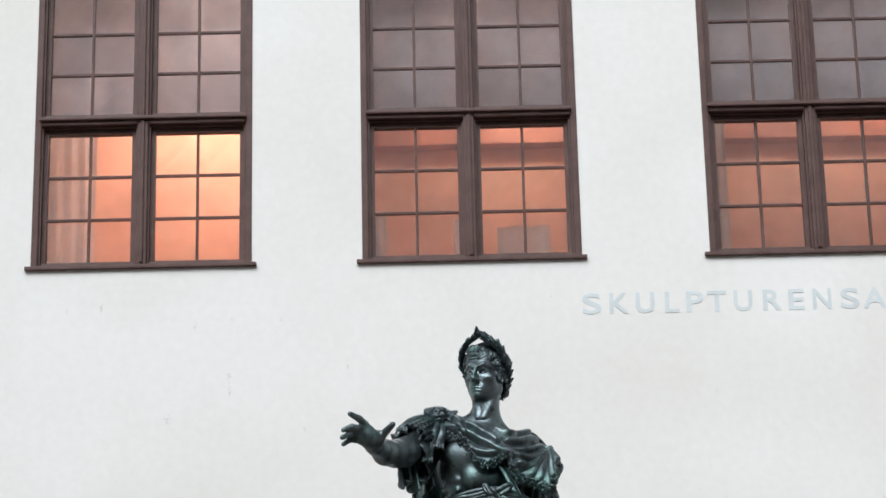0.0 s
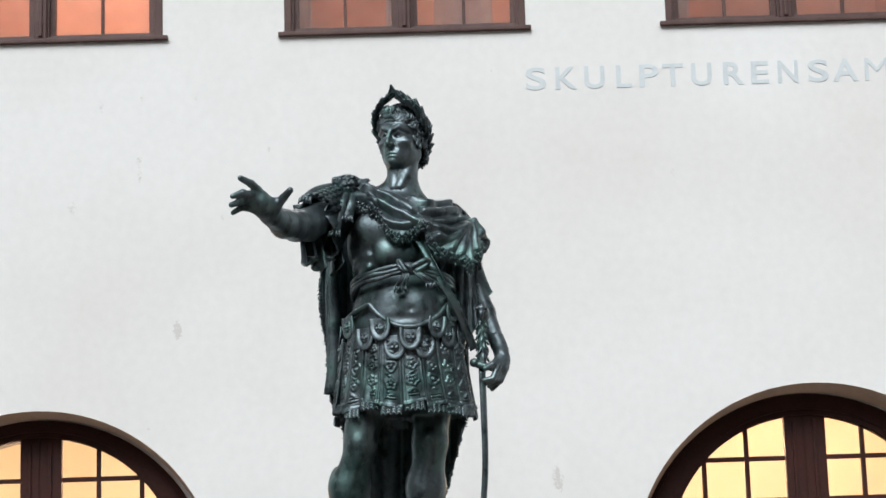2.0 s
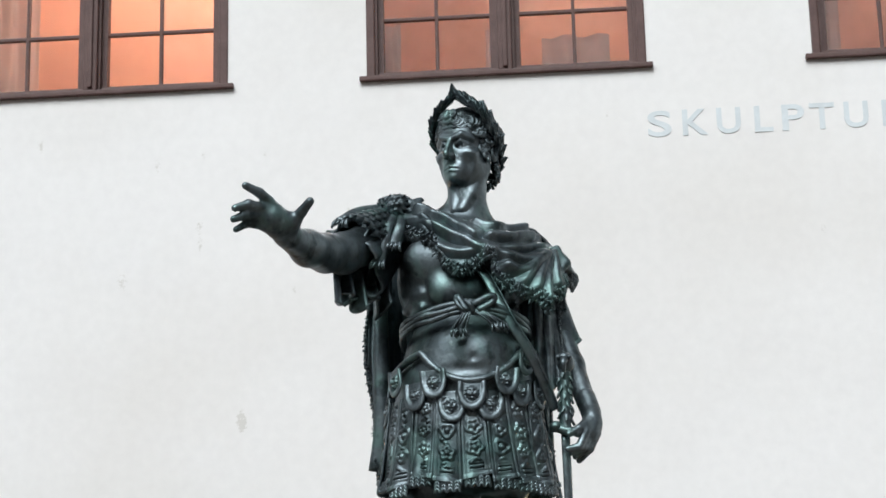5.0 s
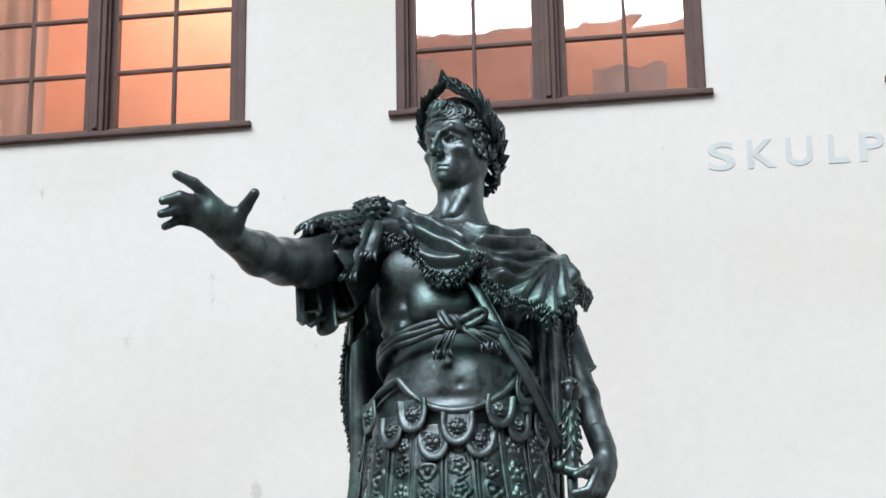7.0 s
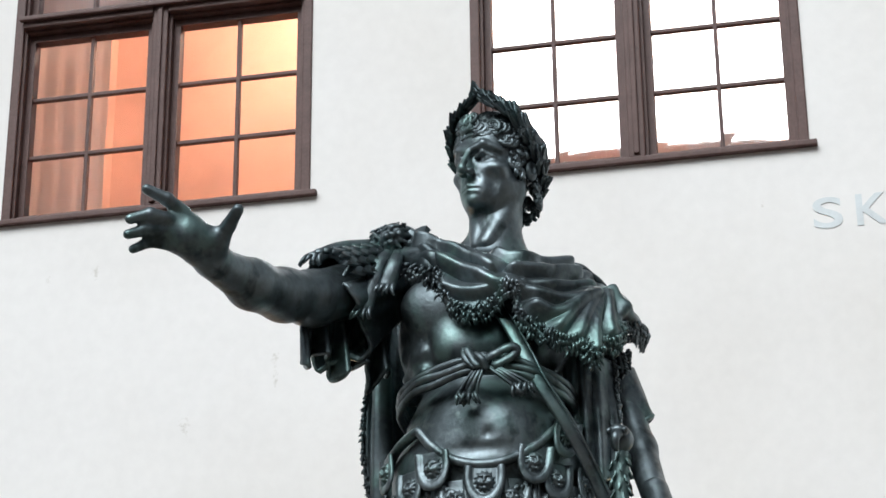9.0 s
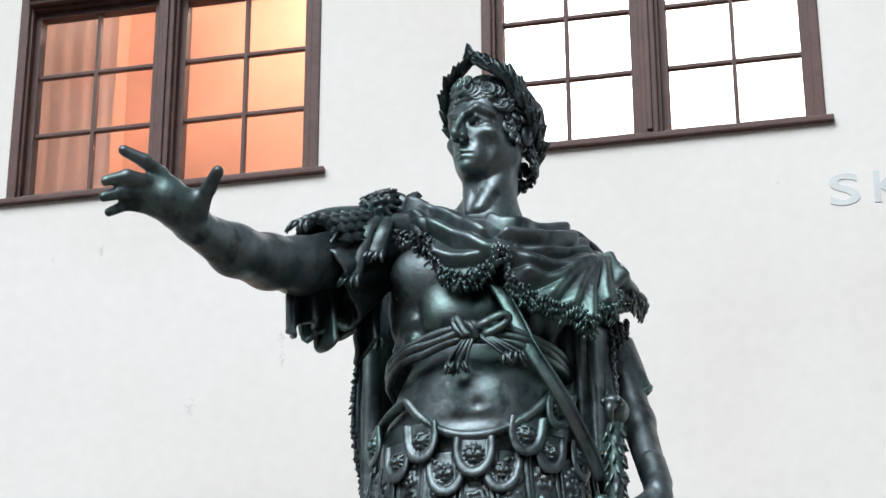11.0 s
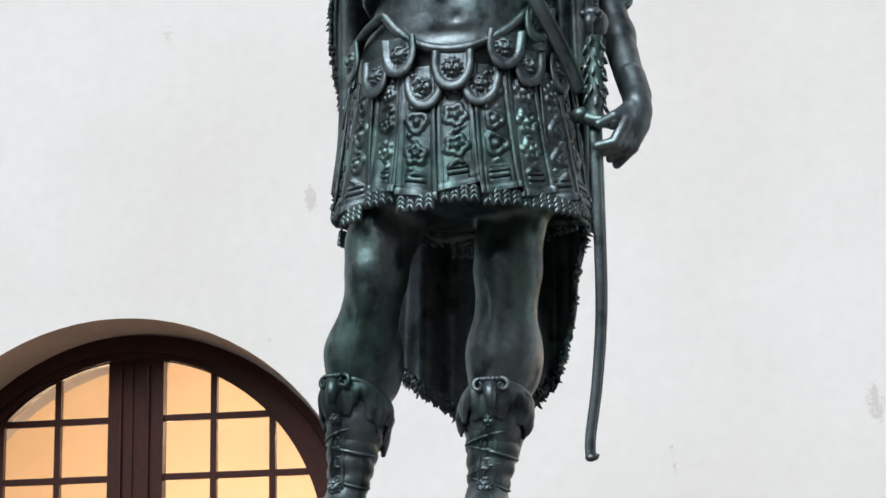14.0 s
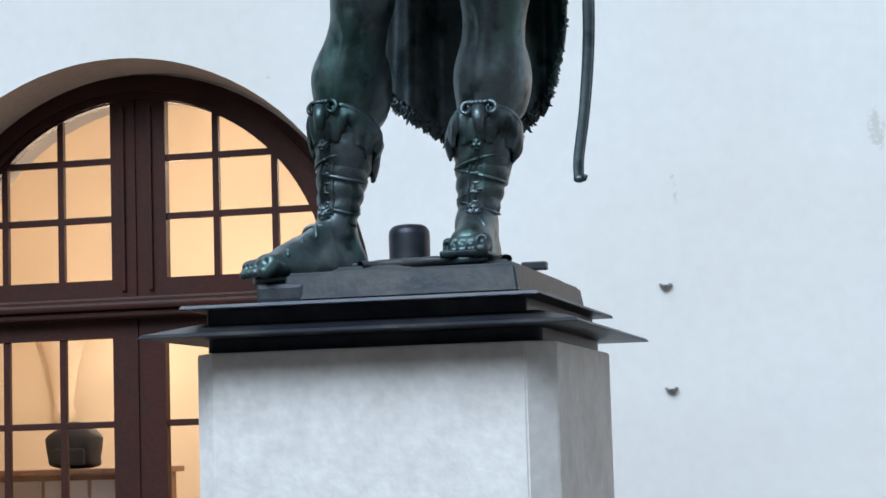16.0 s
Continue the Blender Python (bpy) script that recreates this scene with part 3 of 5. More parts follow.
# ---------------------------------------------------------------- seen through the glazed doors
desk = thing("counter", (-2.85, 1.75, 0), "brown wooden counter with pale drawer fronts in the hall", "counter")
part("top", box(-3.5, -2.25, 1.42, 2.1, 1.35, 1.385, 0.006), DESK, desk)
part("body", box(-3.46, -2.29, 1.47, 2.06, 0.0, 1.35), DESK, desk)
for i in range(4):
    for z in (0.95, 1.15):
        part("drawer", box(-3.43 + 0.285 * i, -3.17 + 0.285 * i, 1.455, 1.475, z, z + 0.17, 0.004), CURTAIN, desk)


def backpack(x, y, z, w, h, spin):
    b = thing("backpack", (x, y, z), "dark cloth backpack with carrying loop standing on the counter", "bag")
    bm = bmesh.new()
    bmesh.ops.create_uvsphere(bm, u_segments=24, v_segments=14, radius=1.0)
    for v in bm.verts:
        s = 1 + 0.06 * math.sin(5 * v.co.x + spin) + 0.05 * math.sin(7 * v.co.z)
        v.co = Vector((x + math.copysign(abs(v.co.x) ** 0.42, v.co.x) * w * s, y + v.co.y * 0.1 * s, z + h / 2 + math.copysign(abs(v.co.z) ** 0.5, v.co.z) * h / 2))
    part("body", bm, DARK, b, smooth=True)
    part("pocket", box(x - w * 0.6, x + w * 0.6, y - 0.125, y - 0.08, z + 0.02, z + h * 0.5, 0.02), DARK, b)
    cu = bmesh.new()
    pts = [Vector((x + 0.04 * math.cos(a), y - 0.02, z + h - 0.01 + 0.04 * math.sin(a))) for a in np.linspace(0, math.pi, 10)]
    for p, q in zip(pts, pts[1:]):
        box(min(p.x, q.x) - 0.006, max(p.x, q.x) + 0.006, y - 0.03, y - 0.01, min(p.z, q.z) - 0.006, max(p.z, q.z) + 0.006, 0, cu)
    part("loop", cu, DARK, b)


backpack(-2.75, 1.65, 1.385, 0.165, 0.235, 0.3)
GLOW = bpy.data.materials.new("lamp_glass")
GLOW.use_nodes = True
GLOW.node_tree.nodes["Principled BSDF"].inputs["Emission Color"].default_value = (1.0, 0.75, 0.42, 1)
GLOW.node_tree.nodes["Principled BSDF"].inputs["Emission Strength"].default_value = 6.0
sconce = thing("wall_lamp", (-2.83, 4.15, 1.95), "glowing warm globe wall lamp in the hall", "lamp")
bm = bmesh.new()
bmesh.ops.create_uvsphere(bm, u_segments=20, v_segments=12, radius=0.085)
bmesh.ops.translate(bm, verts=bm.verts, vec=(-3.33, 3.95, 2.0))
part("globe", bm, GLOW, sconce, smooth=True)
part("bracket", box(-3.35, -3.31, 3.95, 4.2, 1.93, 1.955, 0.004), IRON, sconce)
# vault springing from a corbel
corbel = thing("corbel", (-3.75, 3.6, 1.95), "cream plaster corbel on the hall wall", "corbel", kind="structure")
bm = bmesh.new()
profile = [(0.03, -0.05), (0.075, 0.0), (0.085, 0.05), (0.07, 0.08), (0.085, 0.2), (0.11, 0.35), (0.16, 0.52), (0.24, 0.70), (0.34, 0.86)]
rows = [[bm.verts.new((-3.92 + r * math.cos(2 * math.pi * k / 32), 4.15 + 0.6 * r * math.sin(2 * math.pi * k / 32), 1.73 + z)) for k in range(32)] for r, z in profile]
for a, b in zip(rows, rows[1:]):
    for k in range(32):
        bm.faces.new((a[k], a[(k + 1) % 32], b[(k + 1) % 32], b[k]))
bm.faces.new(rows[0][::-1]), bm.faces.new(rows[-1])
part("capital", bm, ROOM, corbel, smooth=True)


# ---------------------------------------------------------------- the bronze statue
class Field:
    """A distance field on a grid, into which rounded forms are blended; skin() gives its surface."""

    def __init__(self, lo, hi, h):
        self.lo, self.h = np.array(lo), h
        self.n = np.ceil((np.array(hi) - self.lo) / h).astype(int) + 1
        self.d = np.full(self.n, 0.2, np.float32)

    def window(self, lo, hi):
        a = np.clip(np.floor((np.array(lo) - self.lo) / self.h).astype(int), 0, self.n)
        b = np.clip(np.ceil((np.array(hi) - self.lo) / self.h).astype(int) + 1, 0, self.n)
        g = [self.lo[i] + self.h * np.arange(a[i], b[i]) for i in range(3)]
        p = np.stack(np.meshgrid(*g, indexing="ij"), -1).astype(np.float32)
        return tuple(slice(a[i], b[i]) for i in range(3)), p

    def blend(self, shape, lo, hi, k, cut=False):
        m = k + 3 * self.h + 0.02
        w, p = self.window(np.array(lo) - m, np.array(hi) + m)
        if p.size == 0:
            return
        e, d = shape(p), self.d[w]
        if cut:
            t = np.clip(0.5 - 0.5 * (d + e) / k, 0, 1)
            self.d[w] = d * (1 - t) - e * t + k * t * (1 - t)
        else:
            t = np.clip(0.5 + 0.5 * (d - e) / k, 0, 1)
            self.d[w] = e * t + d * (1 - t) - k * t * (1 - t)

    def cap(self, a, b, ra, rb=None, k=0.03, cut=False):
        a, b = np.array(a, np.float32), np.array(b, np.float32)
        rb = ra if rb is None else rb
        ba = b - a

        def shape(p):
            t = np.clip(((p - a) @ ba) / max(1e-9, ba @ ba), 0, 1)
            return np.linalg.norm(p - a - t[..., None] * ba, axis=-1) - (ra + (rb - ra) * t)
        r = max(ra, rb)
        self.blend(shape, np.minimum(a, b) - r, np.maximum(a, b) + r, k, cut)

    def ell(self, c, r, k=0.03, axes=None, cut=False):
        c, r = np.array(c, np.float32), np.array(r, np.float32)
        m = np.eye(3, dtype=np.float32) if axes is None else np.array(axes, np.float32)

        def shape(p):
            q = (p - c) @ m.T
            k0, k1 = np.linalg.norm(q / r, axis=-1), np.linalg.norm(q / (r * r), axis=-1)
            return k0 * (k0 - 1) / np.maximum(k1, 1e-6)
        self.blend(shape, c - r.max(), c + r.max(), k, cut)

    def at(self, p):
        """The distance at points p, from the nearest grid cell."""
        i = np.clip(np.rint((p - self.lo) / self.h).astype(int), 0, self.n - 1)
        return self.d[i[..., 0], i[..., 1], i[..., 2]]

    def skin(self):
        d = self.d
        s = d < 0
        corners = [(i, j, k) for i in (0, 1) for j in (0, 1) for k in (0, 1)]
        n = np.array(d.shape)
        cut = lambda a, c: a[c[0]:n[0] - 1 + c[0], c[1]:n[1] - 1 + c[1], c[2]:n[2] - 1 + c[2]]
        count = sum(cut(s, c).astype(np.int8) for c in corners)
        cells = np.argwhere((count > 0) & (count < 8))
        val = np.stack([d[tuple((cells + np.array(c)).T)] for c in corners], 1)
        pos, num = np.zeros((len(cells), 3)), np.zeros(len(cells))
        for i in range(8):
            for j in range(i + 1, 8):
                if sum(abs(corners[i][q] - corners[j][q]) for q in range(3)) != 1:
                    continue
                m = (val[:, i] < 0) != (val[:, j] < 0)
                t = (val[m, i] / (val[m, i] - val[m, j]))[:, None]
                pos[m] += np.array(corners[i]) * (1 - t) + np.array(corners[j]) * t
                num[m] += 1
        verts = self.lo + self.h * (cells + pos / num[:, None])
        index = np.full(n - 1, -1)
        index[tuple(cells.T)] = np.arange(len(cells))
        faces = []
        for ax in range(3):
            u, v = (ax + 1) % 3, (ax + 2) % 3
            a = np.take(s, np.arange(n[ax] - 1), ax)
            b = np.take(s, np.arange(1, n[ax]), ax)
            e = np.argwhere(a != b)
            e = e[(e[:, u] > 0) & (e[:, v] > 0) & (e[:, u] < n[u] - 1) & (e[:, v] < n[v] - 1)]
            inside = a[tuple(e.T)]
            du, dv = np.eye(3, dtype=int)[u], np.eye(3, dtype=int)[v]
            q = np.stack([index[tuple((e - x).T)] for x in (du + dv, dv, 0 * du, du)], 1)
            q[~inside] = q[~inside][:, ::-1]
            faces.append(q)
        return verts, np.concatenate(faces)


class Shape:
    """Gathers pieces of surface for one mesh."""

    def __init__(self):
        self.v, self.f, self.n = [], [], 0

    def add(self, verts, faces):
        verts = np.asarray(verts, float)
        self.v.append(verts)
        self.f += [tuple(int(i) + self.n for i in f) for f in faces]
        self.n += len(verts)

    def grid(self, p, thick):
        """A cloth of the points p[u, v] with a thickness."""
        nu, nv = p.shape[:2]
        gu, gv = np.gradient(p, axis=0), np.gradient(p, axis=1)
        nrm = np.cross(gu, gv)
        nrm /= np.maximum(np.linalg.norm(nrm, axis=-1, keepdims=True), 1e-9)
        a, b = (p + nrm * thick / 2).reshape(-1, 3), (p - nrm * thick / 2).reshape(-1, 3)
        m, faces = nu * nv, []
        for i in range(nu - 1):
            for j in range(nv - 1):
                q = (i * nv + j, (i + 1) * nv + j, (i + 1) * nv + j + 1, i * nv + j + 1)
                faces += [q, tuple(m + x for x in q[::-1])]
        rim = [i * nv for i in range(nu)] + [(nu - 1) * nv + j for j in range(1, nv)] + [i * nv + nv - 1 for i in range(nu - 2, -1, -1)] + [j for j in range(nv - 2, 0, -1)]
        for x, y in zip(rim, rim[1:] + rim[:1]):
            faces.append((x, m + x, m + y, y))
        self.add(np.concatenate([a, b]), faces)

    def tube(self, pts, r, seg=8, flat=None):
        """A round bar along the points; r is one radius or one for each point; flat squashes it along that direction."""
        pts = np.asarray(pts, float)
        n = len(pts)
        r = np.broadcast_to(np.asarray(r, float), (n,))
        t = np.gradient(pts, axis=0)
        t /= np.linalg.norm(t, axis=1, keepdims=True) + 1e-9
        ref = np.array([0.3, -0.9, 0.35])
        rows = []
        for i in range(n):
            u = np.cross(t[i], ref)
            u /= np.linalg.norm(u) + 1e-9
            w = np.cross(u, t[i])
            a = np.arange(seg) * 2 * math.pi / seg
            k = 1.0 if flat is None else flat
            rows.append(pts[i] + r[i] * (np.cos(a)[:, None] * u + k * np.sin(a)[:, None] * w))
        faces = [(i * seg + j, i * seg + (j + 1) % seg, (i + 1) * seg + (j + 1) % seg, (i + 1) * seg + j) for i in range(n - 1) for j in range(seg)]
        faces += [tuple(range(seg))[::-1], tuple((n - 1) * seg + j for j in range(seg))]
        self.add(np.concatenate(rows), faces)

    def blob(self, c, r, axes=None):
        """A small rounded lump with half sizes r along the axes."""
        m = np.eye(3) if axes is None else np.asarray(axes)
        self.add(np.asarray(c) + (BALL_V * np.asarray(r)) @ m, BALL_F)

    def leaf(self, base, way, up, long, wide, thick=0.004):
        base, way, up = (np.asarray(x, float) for x in (base, way, up))
        way = way / np.linalg.norm(way)
        up = up - way * (up @ way)
        up /= np.linalg.norm(up) + 1e-9
        side = np.cross(way, up)
        v, f = [], []
        for i, (t, w) in enumerate(((0, 0.25), (0.2, 0.75), (0.45, 1.0), (0.75, 0.62), (1.0, 0.04))):
            mid = base + way * long * t + up * 0.08 * long * t * t
            v += [mid + side * wide * w / 2 + up * thick, mid + up * thick * 0.2, mid - side * wide * w / 2 + up * thick, mid - up * thick * 1.6]
            if i:
                a, b = 4 * (i - 1), 4 * i
                f += [(a + j, a + (j + 1) % 4, b + (j + 1) % 4, b + j) for j in range(4)]
        f += [(3, 2, 1, 0), (16, 17, 18, 19)]
        self.add(v, f)


def ball(nu=8, nv=6):
    v = [(0, 0, 1)]
    for i in range(1, nv):
        a = math.pi * i / nv
        v += [(math.sin(a) * math.cos(2 * math.pi * j / nu), math.sin(a) * math.sin(2 * math.pi * j / nu), math.cos(a)) for j in range(nu)]
    v.append((0, 0, -1))
    f = [(0, 1 + j, 1 + (j + 1) % nu) for j in range(nu)]
    for i in range(nv - 2):
        f += [(1 + i * nu + j, 1 + (i + 1) * nu + j, 1 + (i + 1) * nu + (j + 1) % nu, 1 + i * nu + (j + 1) % nu) for j in range(nu)]
    k = 1 + (nv - 2) * nu
    f += [(k + j, len(v) - 1, k + (j + 1) % nu) for j in range(nu)]
    return np.array(v), f


BALL_V, BALL_F = ball()


def spline(pts, n):
    """n points on a smooth curve through pts."""
    p = np.asarray(pts, float)
    p = np.concatenate([[2 * p[0] - p[1]], p, [2 * p[-1] - p[-2]]])
    s = np.linspace(0, len(pts) - 1 - 1e-6, n)
    i, t = s.astype(int), (s % 1)[:, None]
    a, b, c, d = p[i], p[i + 1], p[i + 2], p[i + 3]
    return 0.5 * (2 * b + (c - a) * t + (2 * a - 5 * b + 4 * c - d) * t ** 2 + (3 * b - a - 3 * c + d) * t ** 3)


def turned(z_axis, spin=0.0):
    """Three axes with the last along z_axis."""
    w = np.asarray(z_axis, float)
    w = w / np.linalg.norm(w)
    u = np.cross(w, (0.31, 0.17, 0.93) if abs(w[2]) < 0.9 else (1, 0, 0))
    u /= np.linalg.norm(u)
    v = np.cross(w, u)
    c, s = math.cos(spin), math.sin(spin)
    return np.array([c * u + s * v, -s * u + c * v, w])


rnd = random.Random(7)


def lock_tuft(sh, c, way, out, r, long, hook):
    """One tapered, hooked lock of fleece."""
    side = np.cross(way, out)
    t = np.linspace(0, 1, 5)[:, None]
    pts = c + way * long * t + out * r * 1.1 * np.sin(math.pi * t) + side * hook * long * t ** 2
    sh.tube(pts, r * np.array((0.9, 1.05, 1.0, 0.8, 0.4)), 6)


def fringe(sh, pts, down, out, size=0.017, step=0.013, rows=2):
    """Fleece locks along an edge, combed to one side."""
    pts = np.asarray(pts, float)
    seg = np.linalg.norm(np.diff(pts, axis=0), axis=1)
    s = np.concatenate([[0], np.cumsum(seg)])
    n = max(2, int(s[-1] / (step * 0.55)))
    down, out = np.asarray(down, float), np.asarray(out, float)
    roll = out if out.ndim == 1 else out[np.minimum(len(out) - 1, np.arange(len(pts)))]
    sh.tube(pts + roll * size * 0.15 + down * size * 0.25, size * 0.48, 8)
    comb = rnd.choice((-1, 1))
    for q in np.linspace(0, s[-1], n):
        if rnd.random() < 0.16:
            comb = -comb
        c = np.array([np.interp(q, s, pts[:, i]) for i in range(3)])
        d = np.array([np.interp(q + 0.01, s, pts[:, i]) - np.interp(q - 0.01, s, pts[:, i]) for i in range(3)])
        d /= np.linalg.norm(d) + 1e-9
        o = out if out.ndim == 1 else out[min(len(out) - 1, int(np.searchsorted(s, q)))]
        o = o / (np.linalg.norm(o) + 1e-9)
        for row in range(rows):
            w = down * rnd.uniform(0.35, 0.9) + d * comb * rnd.uniform(0.3, 1.0) * (1 - 0.4 * abs(d @ down)) + o * (rnd.uniform(0.0, 0.7) - 0.3 * row)
            w /= np.linalg.norm(w)
            lock_tuft(sh, c + down * size * (0.7 * row - 0.45 + rnd.uniform(-0.35, 0.35)) + o * size * (rnd.uniform(0.2, 0.8) - 0.25 * row), w, o, size * rnd.uniform(0.18, 0.27), size * rnd.uniform(0.5, 0.85), comb * rnd.uniform(0.2, 1.2))


def beast_mask():
    """A lion's face with its mane, about one unit across, as points and faces."""
    f = Field((-1.1, -1.15, -0.35), (1.1, 1.1, 1.0), 0.062)
    E = lambda c, r, k=0.12, cut=False: f.ell(c, r, k, None, cut)
    E((0, 0, 0.1), (0.60, 0.72, 0.42))
    for k in range(13):
        a = 2 * math.pi * (k + 0.5) / 13
        x, y = math.cos(a), math.sin(a)
        f.cap((0.55 * x, 0.62 * y, 0.22), (0.86 * x - 0.16 * y, 0.94 * y + 0.16 * x, 0.04), 0.15, 0.07, 0.06)
    E((0, 0.40, 0.36), (0.42, 0.24, 0.2))
    f.cap((0, 0.35, 0.5), (0, -0.12, 0.68), 0.09, 0.13, 0.08)
    for q in (-1, 1):
        E((q * 0.17, -0.28, 0.56), (0.2, 0.17, 0.17), 0.06)
        E((q * 0.42, -0.1, 0.34), (0.2, 0.26, 0.2))
        f.cap((q * 0.10, 0.32, 0.56), (q * 0.45, 0.34, 0.42), 0.09, 0.08, 0.05)
        E((q * 0.27, 0.14, 0.52), (0.14, 0.10, 0.12), 0.05, True)
        E((q * 0.27, 0.14, 0.42), (0.08, 0.06, 0.07), 0.02)
    E((0, -0.60, 0.36), (0.24, 0.16, 0.2), 0.08)
    f.cap((-0.2, -0.46, 0.66), (0.2, -0.46, 0.66), 0.06, 0.06, 0.04, cut=True)
    return f.skin()


MASK_V, MASK_F = beast_mask()


def mask_head(sh, c, out, up, s):
    """A small lion's mask in relief."""
    c, out, up = (np.asarray(x, float) for x in (c, out, up))
    out = out / np.linalg.norm(out)
    up = up - out * (up @ out)
    up /= np.linalg.norm(up)
    sh.add(c + (MASK_V * s) @ np.array([np.cross(up, out), up, out]), MASK_F)


AX, AY = 0.895, -4.15


def skirt_point(theta, z, add=0.0):
    """A point on the flaring skirt: theta in degrees from the front, positive to the statue's left."""
    q = np.clip((3.26 - z) / 0.42, 0, 1.1)
    a = np.radians(theta)
    return np.stack([AX + (0.288 + 0.058 * q + add) * np.sin(a), AY - (0.262 + 0.022 * q + add) * np.cos(a), z + 0 * a], -1)


def edge_z(theta):
    """Height of the cuirass rim: it sags in front, peaks over the right hip and climbs to the left."""
    d = np.asarray(theta, float) - 6
    right = 0.130 * np.minimum(np.abs(d) / 40, 1) ** 2.2 - 0.030 * np.clip((-d - 40) / 20, 0, 2)
    left = 0.154 * np.minimum(np.abs(d) / 48, 1) ** 1.9 - 0.02 * np.clip((d - 52) / 30, 0, 1)
    return 3.250 + np.where(d < 0, right, left)


TONGUES = ((-108, -62, -21, 8, 36, 58, 92), (-86, -39, -7, 22, 51, 76, 106))


def body_field():
    f = Field((0.05, -5.0, 1.86), (1.56, -3.66, 4.2), 0.009)
    # trunk
    f.ell((0.895, -4.15, 3.16), (0.285, 0.245, 0.25), 0.02)
    f.ell((0.905, -4.165, 3.37), (0.262, 0.235, 0.24), 0.06)
    f.ell((0.885, -4.12, 3.74), (0.268, 0.225, 0.27), 0.08)
    f.ell((0.935, -4.27, 3.37), (0.20, 0.155, 0.135), 0.06)
    f.cap((0.61, -4.09, 3.925), (1.06, -4.07, 3.85), 0.095, 0.085, 0.06)
    f.ell((0.90, -4.16, 3.27), (0.288, 0.262, 0.19), 0.05)
    f.cap((0.905, -4.09, 3.92), (0.922, -4.08, 4.2), 0.088, 0.078, 0.05)
    for x in (0.775, 1.0):
        f.ell((x, -4.29, 3.80), (0.115, 0.060, 0.090), 0.05)
        f.ell((0.885 + (x - 0.885) * 0.5, -4.32, 3.655), (0.06, 0.04, 0.06), 0.04)
        f.ell((0.90 + (x - 0.9) * 1.25, -4.25, 3.64), (0.06, 0.05, 0.09), 0.03)
    f.cap((0.888, -4.40, 3.86), (0.90, -4.395, 3.58), 0.012, 0.01, 0.025, cut=True)
    for z in (3.63, 3.70, 3.57):
        f.cap((0.665, -4.20, z - 0.03), (0.735, -4.30, z + 0.02), 0.022, 0.014, 0.02)
    f.ell((0.945, -4.435, 3.345), (0.008, 0.012, 0.010), 0.02, cut=True)
    f.cap((0.92, -4.06, 4.06), (0.66, -4.08, 3.955), 0.058, 0.070, 0.05)
    f.cap((0.93, -4.05, 4.05), (1.09, -4.06, 3.875), 0.052, 0.055, 0.05)
    f.cap((0.78, -4.44, 3.30), (1.09, -4.43, 3.30), 0.006, 0.006, 0.03, cut=True)
    # skirt core
    for z in np.arange(2.90, 3.22, 0.05):
        q = (3.26 - z) / 0.42
        f.ell((AX, AY, z), (0.275 + 0.055 * q, 0.248 + 0.02 * q, 0.07), 0.03)
    # right arm
    f.cap((0.59, -4.12, 3.96), (0.43, -4.46, 3.79), 0.098, 0.078, 0.05)
    f.cap((0.43, -4.46, 3.79), (0.378, -4.58, 3.765), 0.078, 0.075, 0.04)
    f.cap((0.376, -4.58, 3.758), (0.328, -4.73, 3.742), 0.076, 0.070, 0.03)
    f.cap((0.328, -4.73, 3.742), (0.270, -4.91, 3.745), 0.070, 0.047, 0.03)
    # left arm and wrist
    f.cap((1.10, -4.03, 3.78), (1.288, -3.98, 3.52), 0.066, 0.050, 0.05)
    f.cap((1.295, -3.99, 3.52), (1.335, -4.04, 3.38), 0.052, 0.047, 0.03)
    f.cap((1.335, -4.04, 3.38), (1.392, -4.17, 3.18), 0.048, 0.040, 0.03)
    f.cap((1.285, -3.96, 3.60), (1.315, -3.93, 3.50), 0.03, 0.02, 0.02)
    # right leg
    f.cap((0.745, -4.14, 3.0), (0.668, -4.235, 2.70), 0.108, 0.082, 0.04)
    f.ell((0.658, -4.300, 2.690), (0.042, 0.032, 0.048), 0.018)
    f.ell((0.640, -4.285, 2.625), (0.022, 0.02, 0.03), 0.02)
    f.ell((0.625, -4.27, 2.745), (0.035, 0.035, 0.055), 0.025)
    f.ell((0.70, -4.275, 2.735), (0.035, 0.035, 0.055), 0.025)
    f.cap((0.60, -4.245, 2.66), (0.635, -4.29, 2.64), 0.012, 0.012, 0.02, cut=True)
    f.ell((0.672, -4.27, 2.80), (0.065, 0.06, 0.10), 0.05)
    f.cap((0.665, -4.225, 2.66), (0.602, -4.16, 2.47), 0.078, 0.090, 0.05)
    f.cap((0.602, -4.16, 2.47), (0.585, -4.155, 2.28), 0.096, 0.072, 0.05)
    f.ell((0.545, -4.12, 2.475), (0.05, 0.06, 0.11), 0.03)
    f.ell((0.655, -4.11, 2.455), (0.055, 0.065, 0.12), 0.03)
    f.cap((0.585, -4.155, 2.28), (0.548, -4.155, 2.06), 0.070, 0.042, 0.04)
    f.cap((0.655, -4.30, 2.62), (0.578, -4.235, 2.36), 0.014, 0.012, 0.025)
    # left leg
    f.cap((1.05, -4.10, 3.0), (1.022, -4.15, 2.70), 0.108, 0.088, 0.04)
    f.ell((1.018, -4.225, 2.700), (0.042, 0.032, 0.048), 0.018)
    f.ell((1.01, -4.215, 2.635), (0.022, 0.02, 0.03), 0.02)
    f.ell((0.975, -4.20, 2.765), (0.035, 0.035, 0.055), 0.025)
    f.ell((1.06, -4.20, 2.765), (0.035, 0.035, 0.06), 0.025)
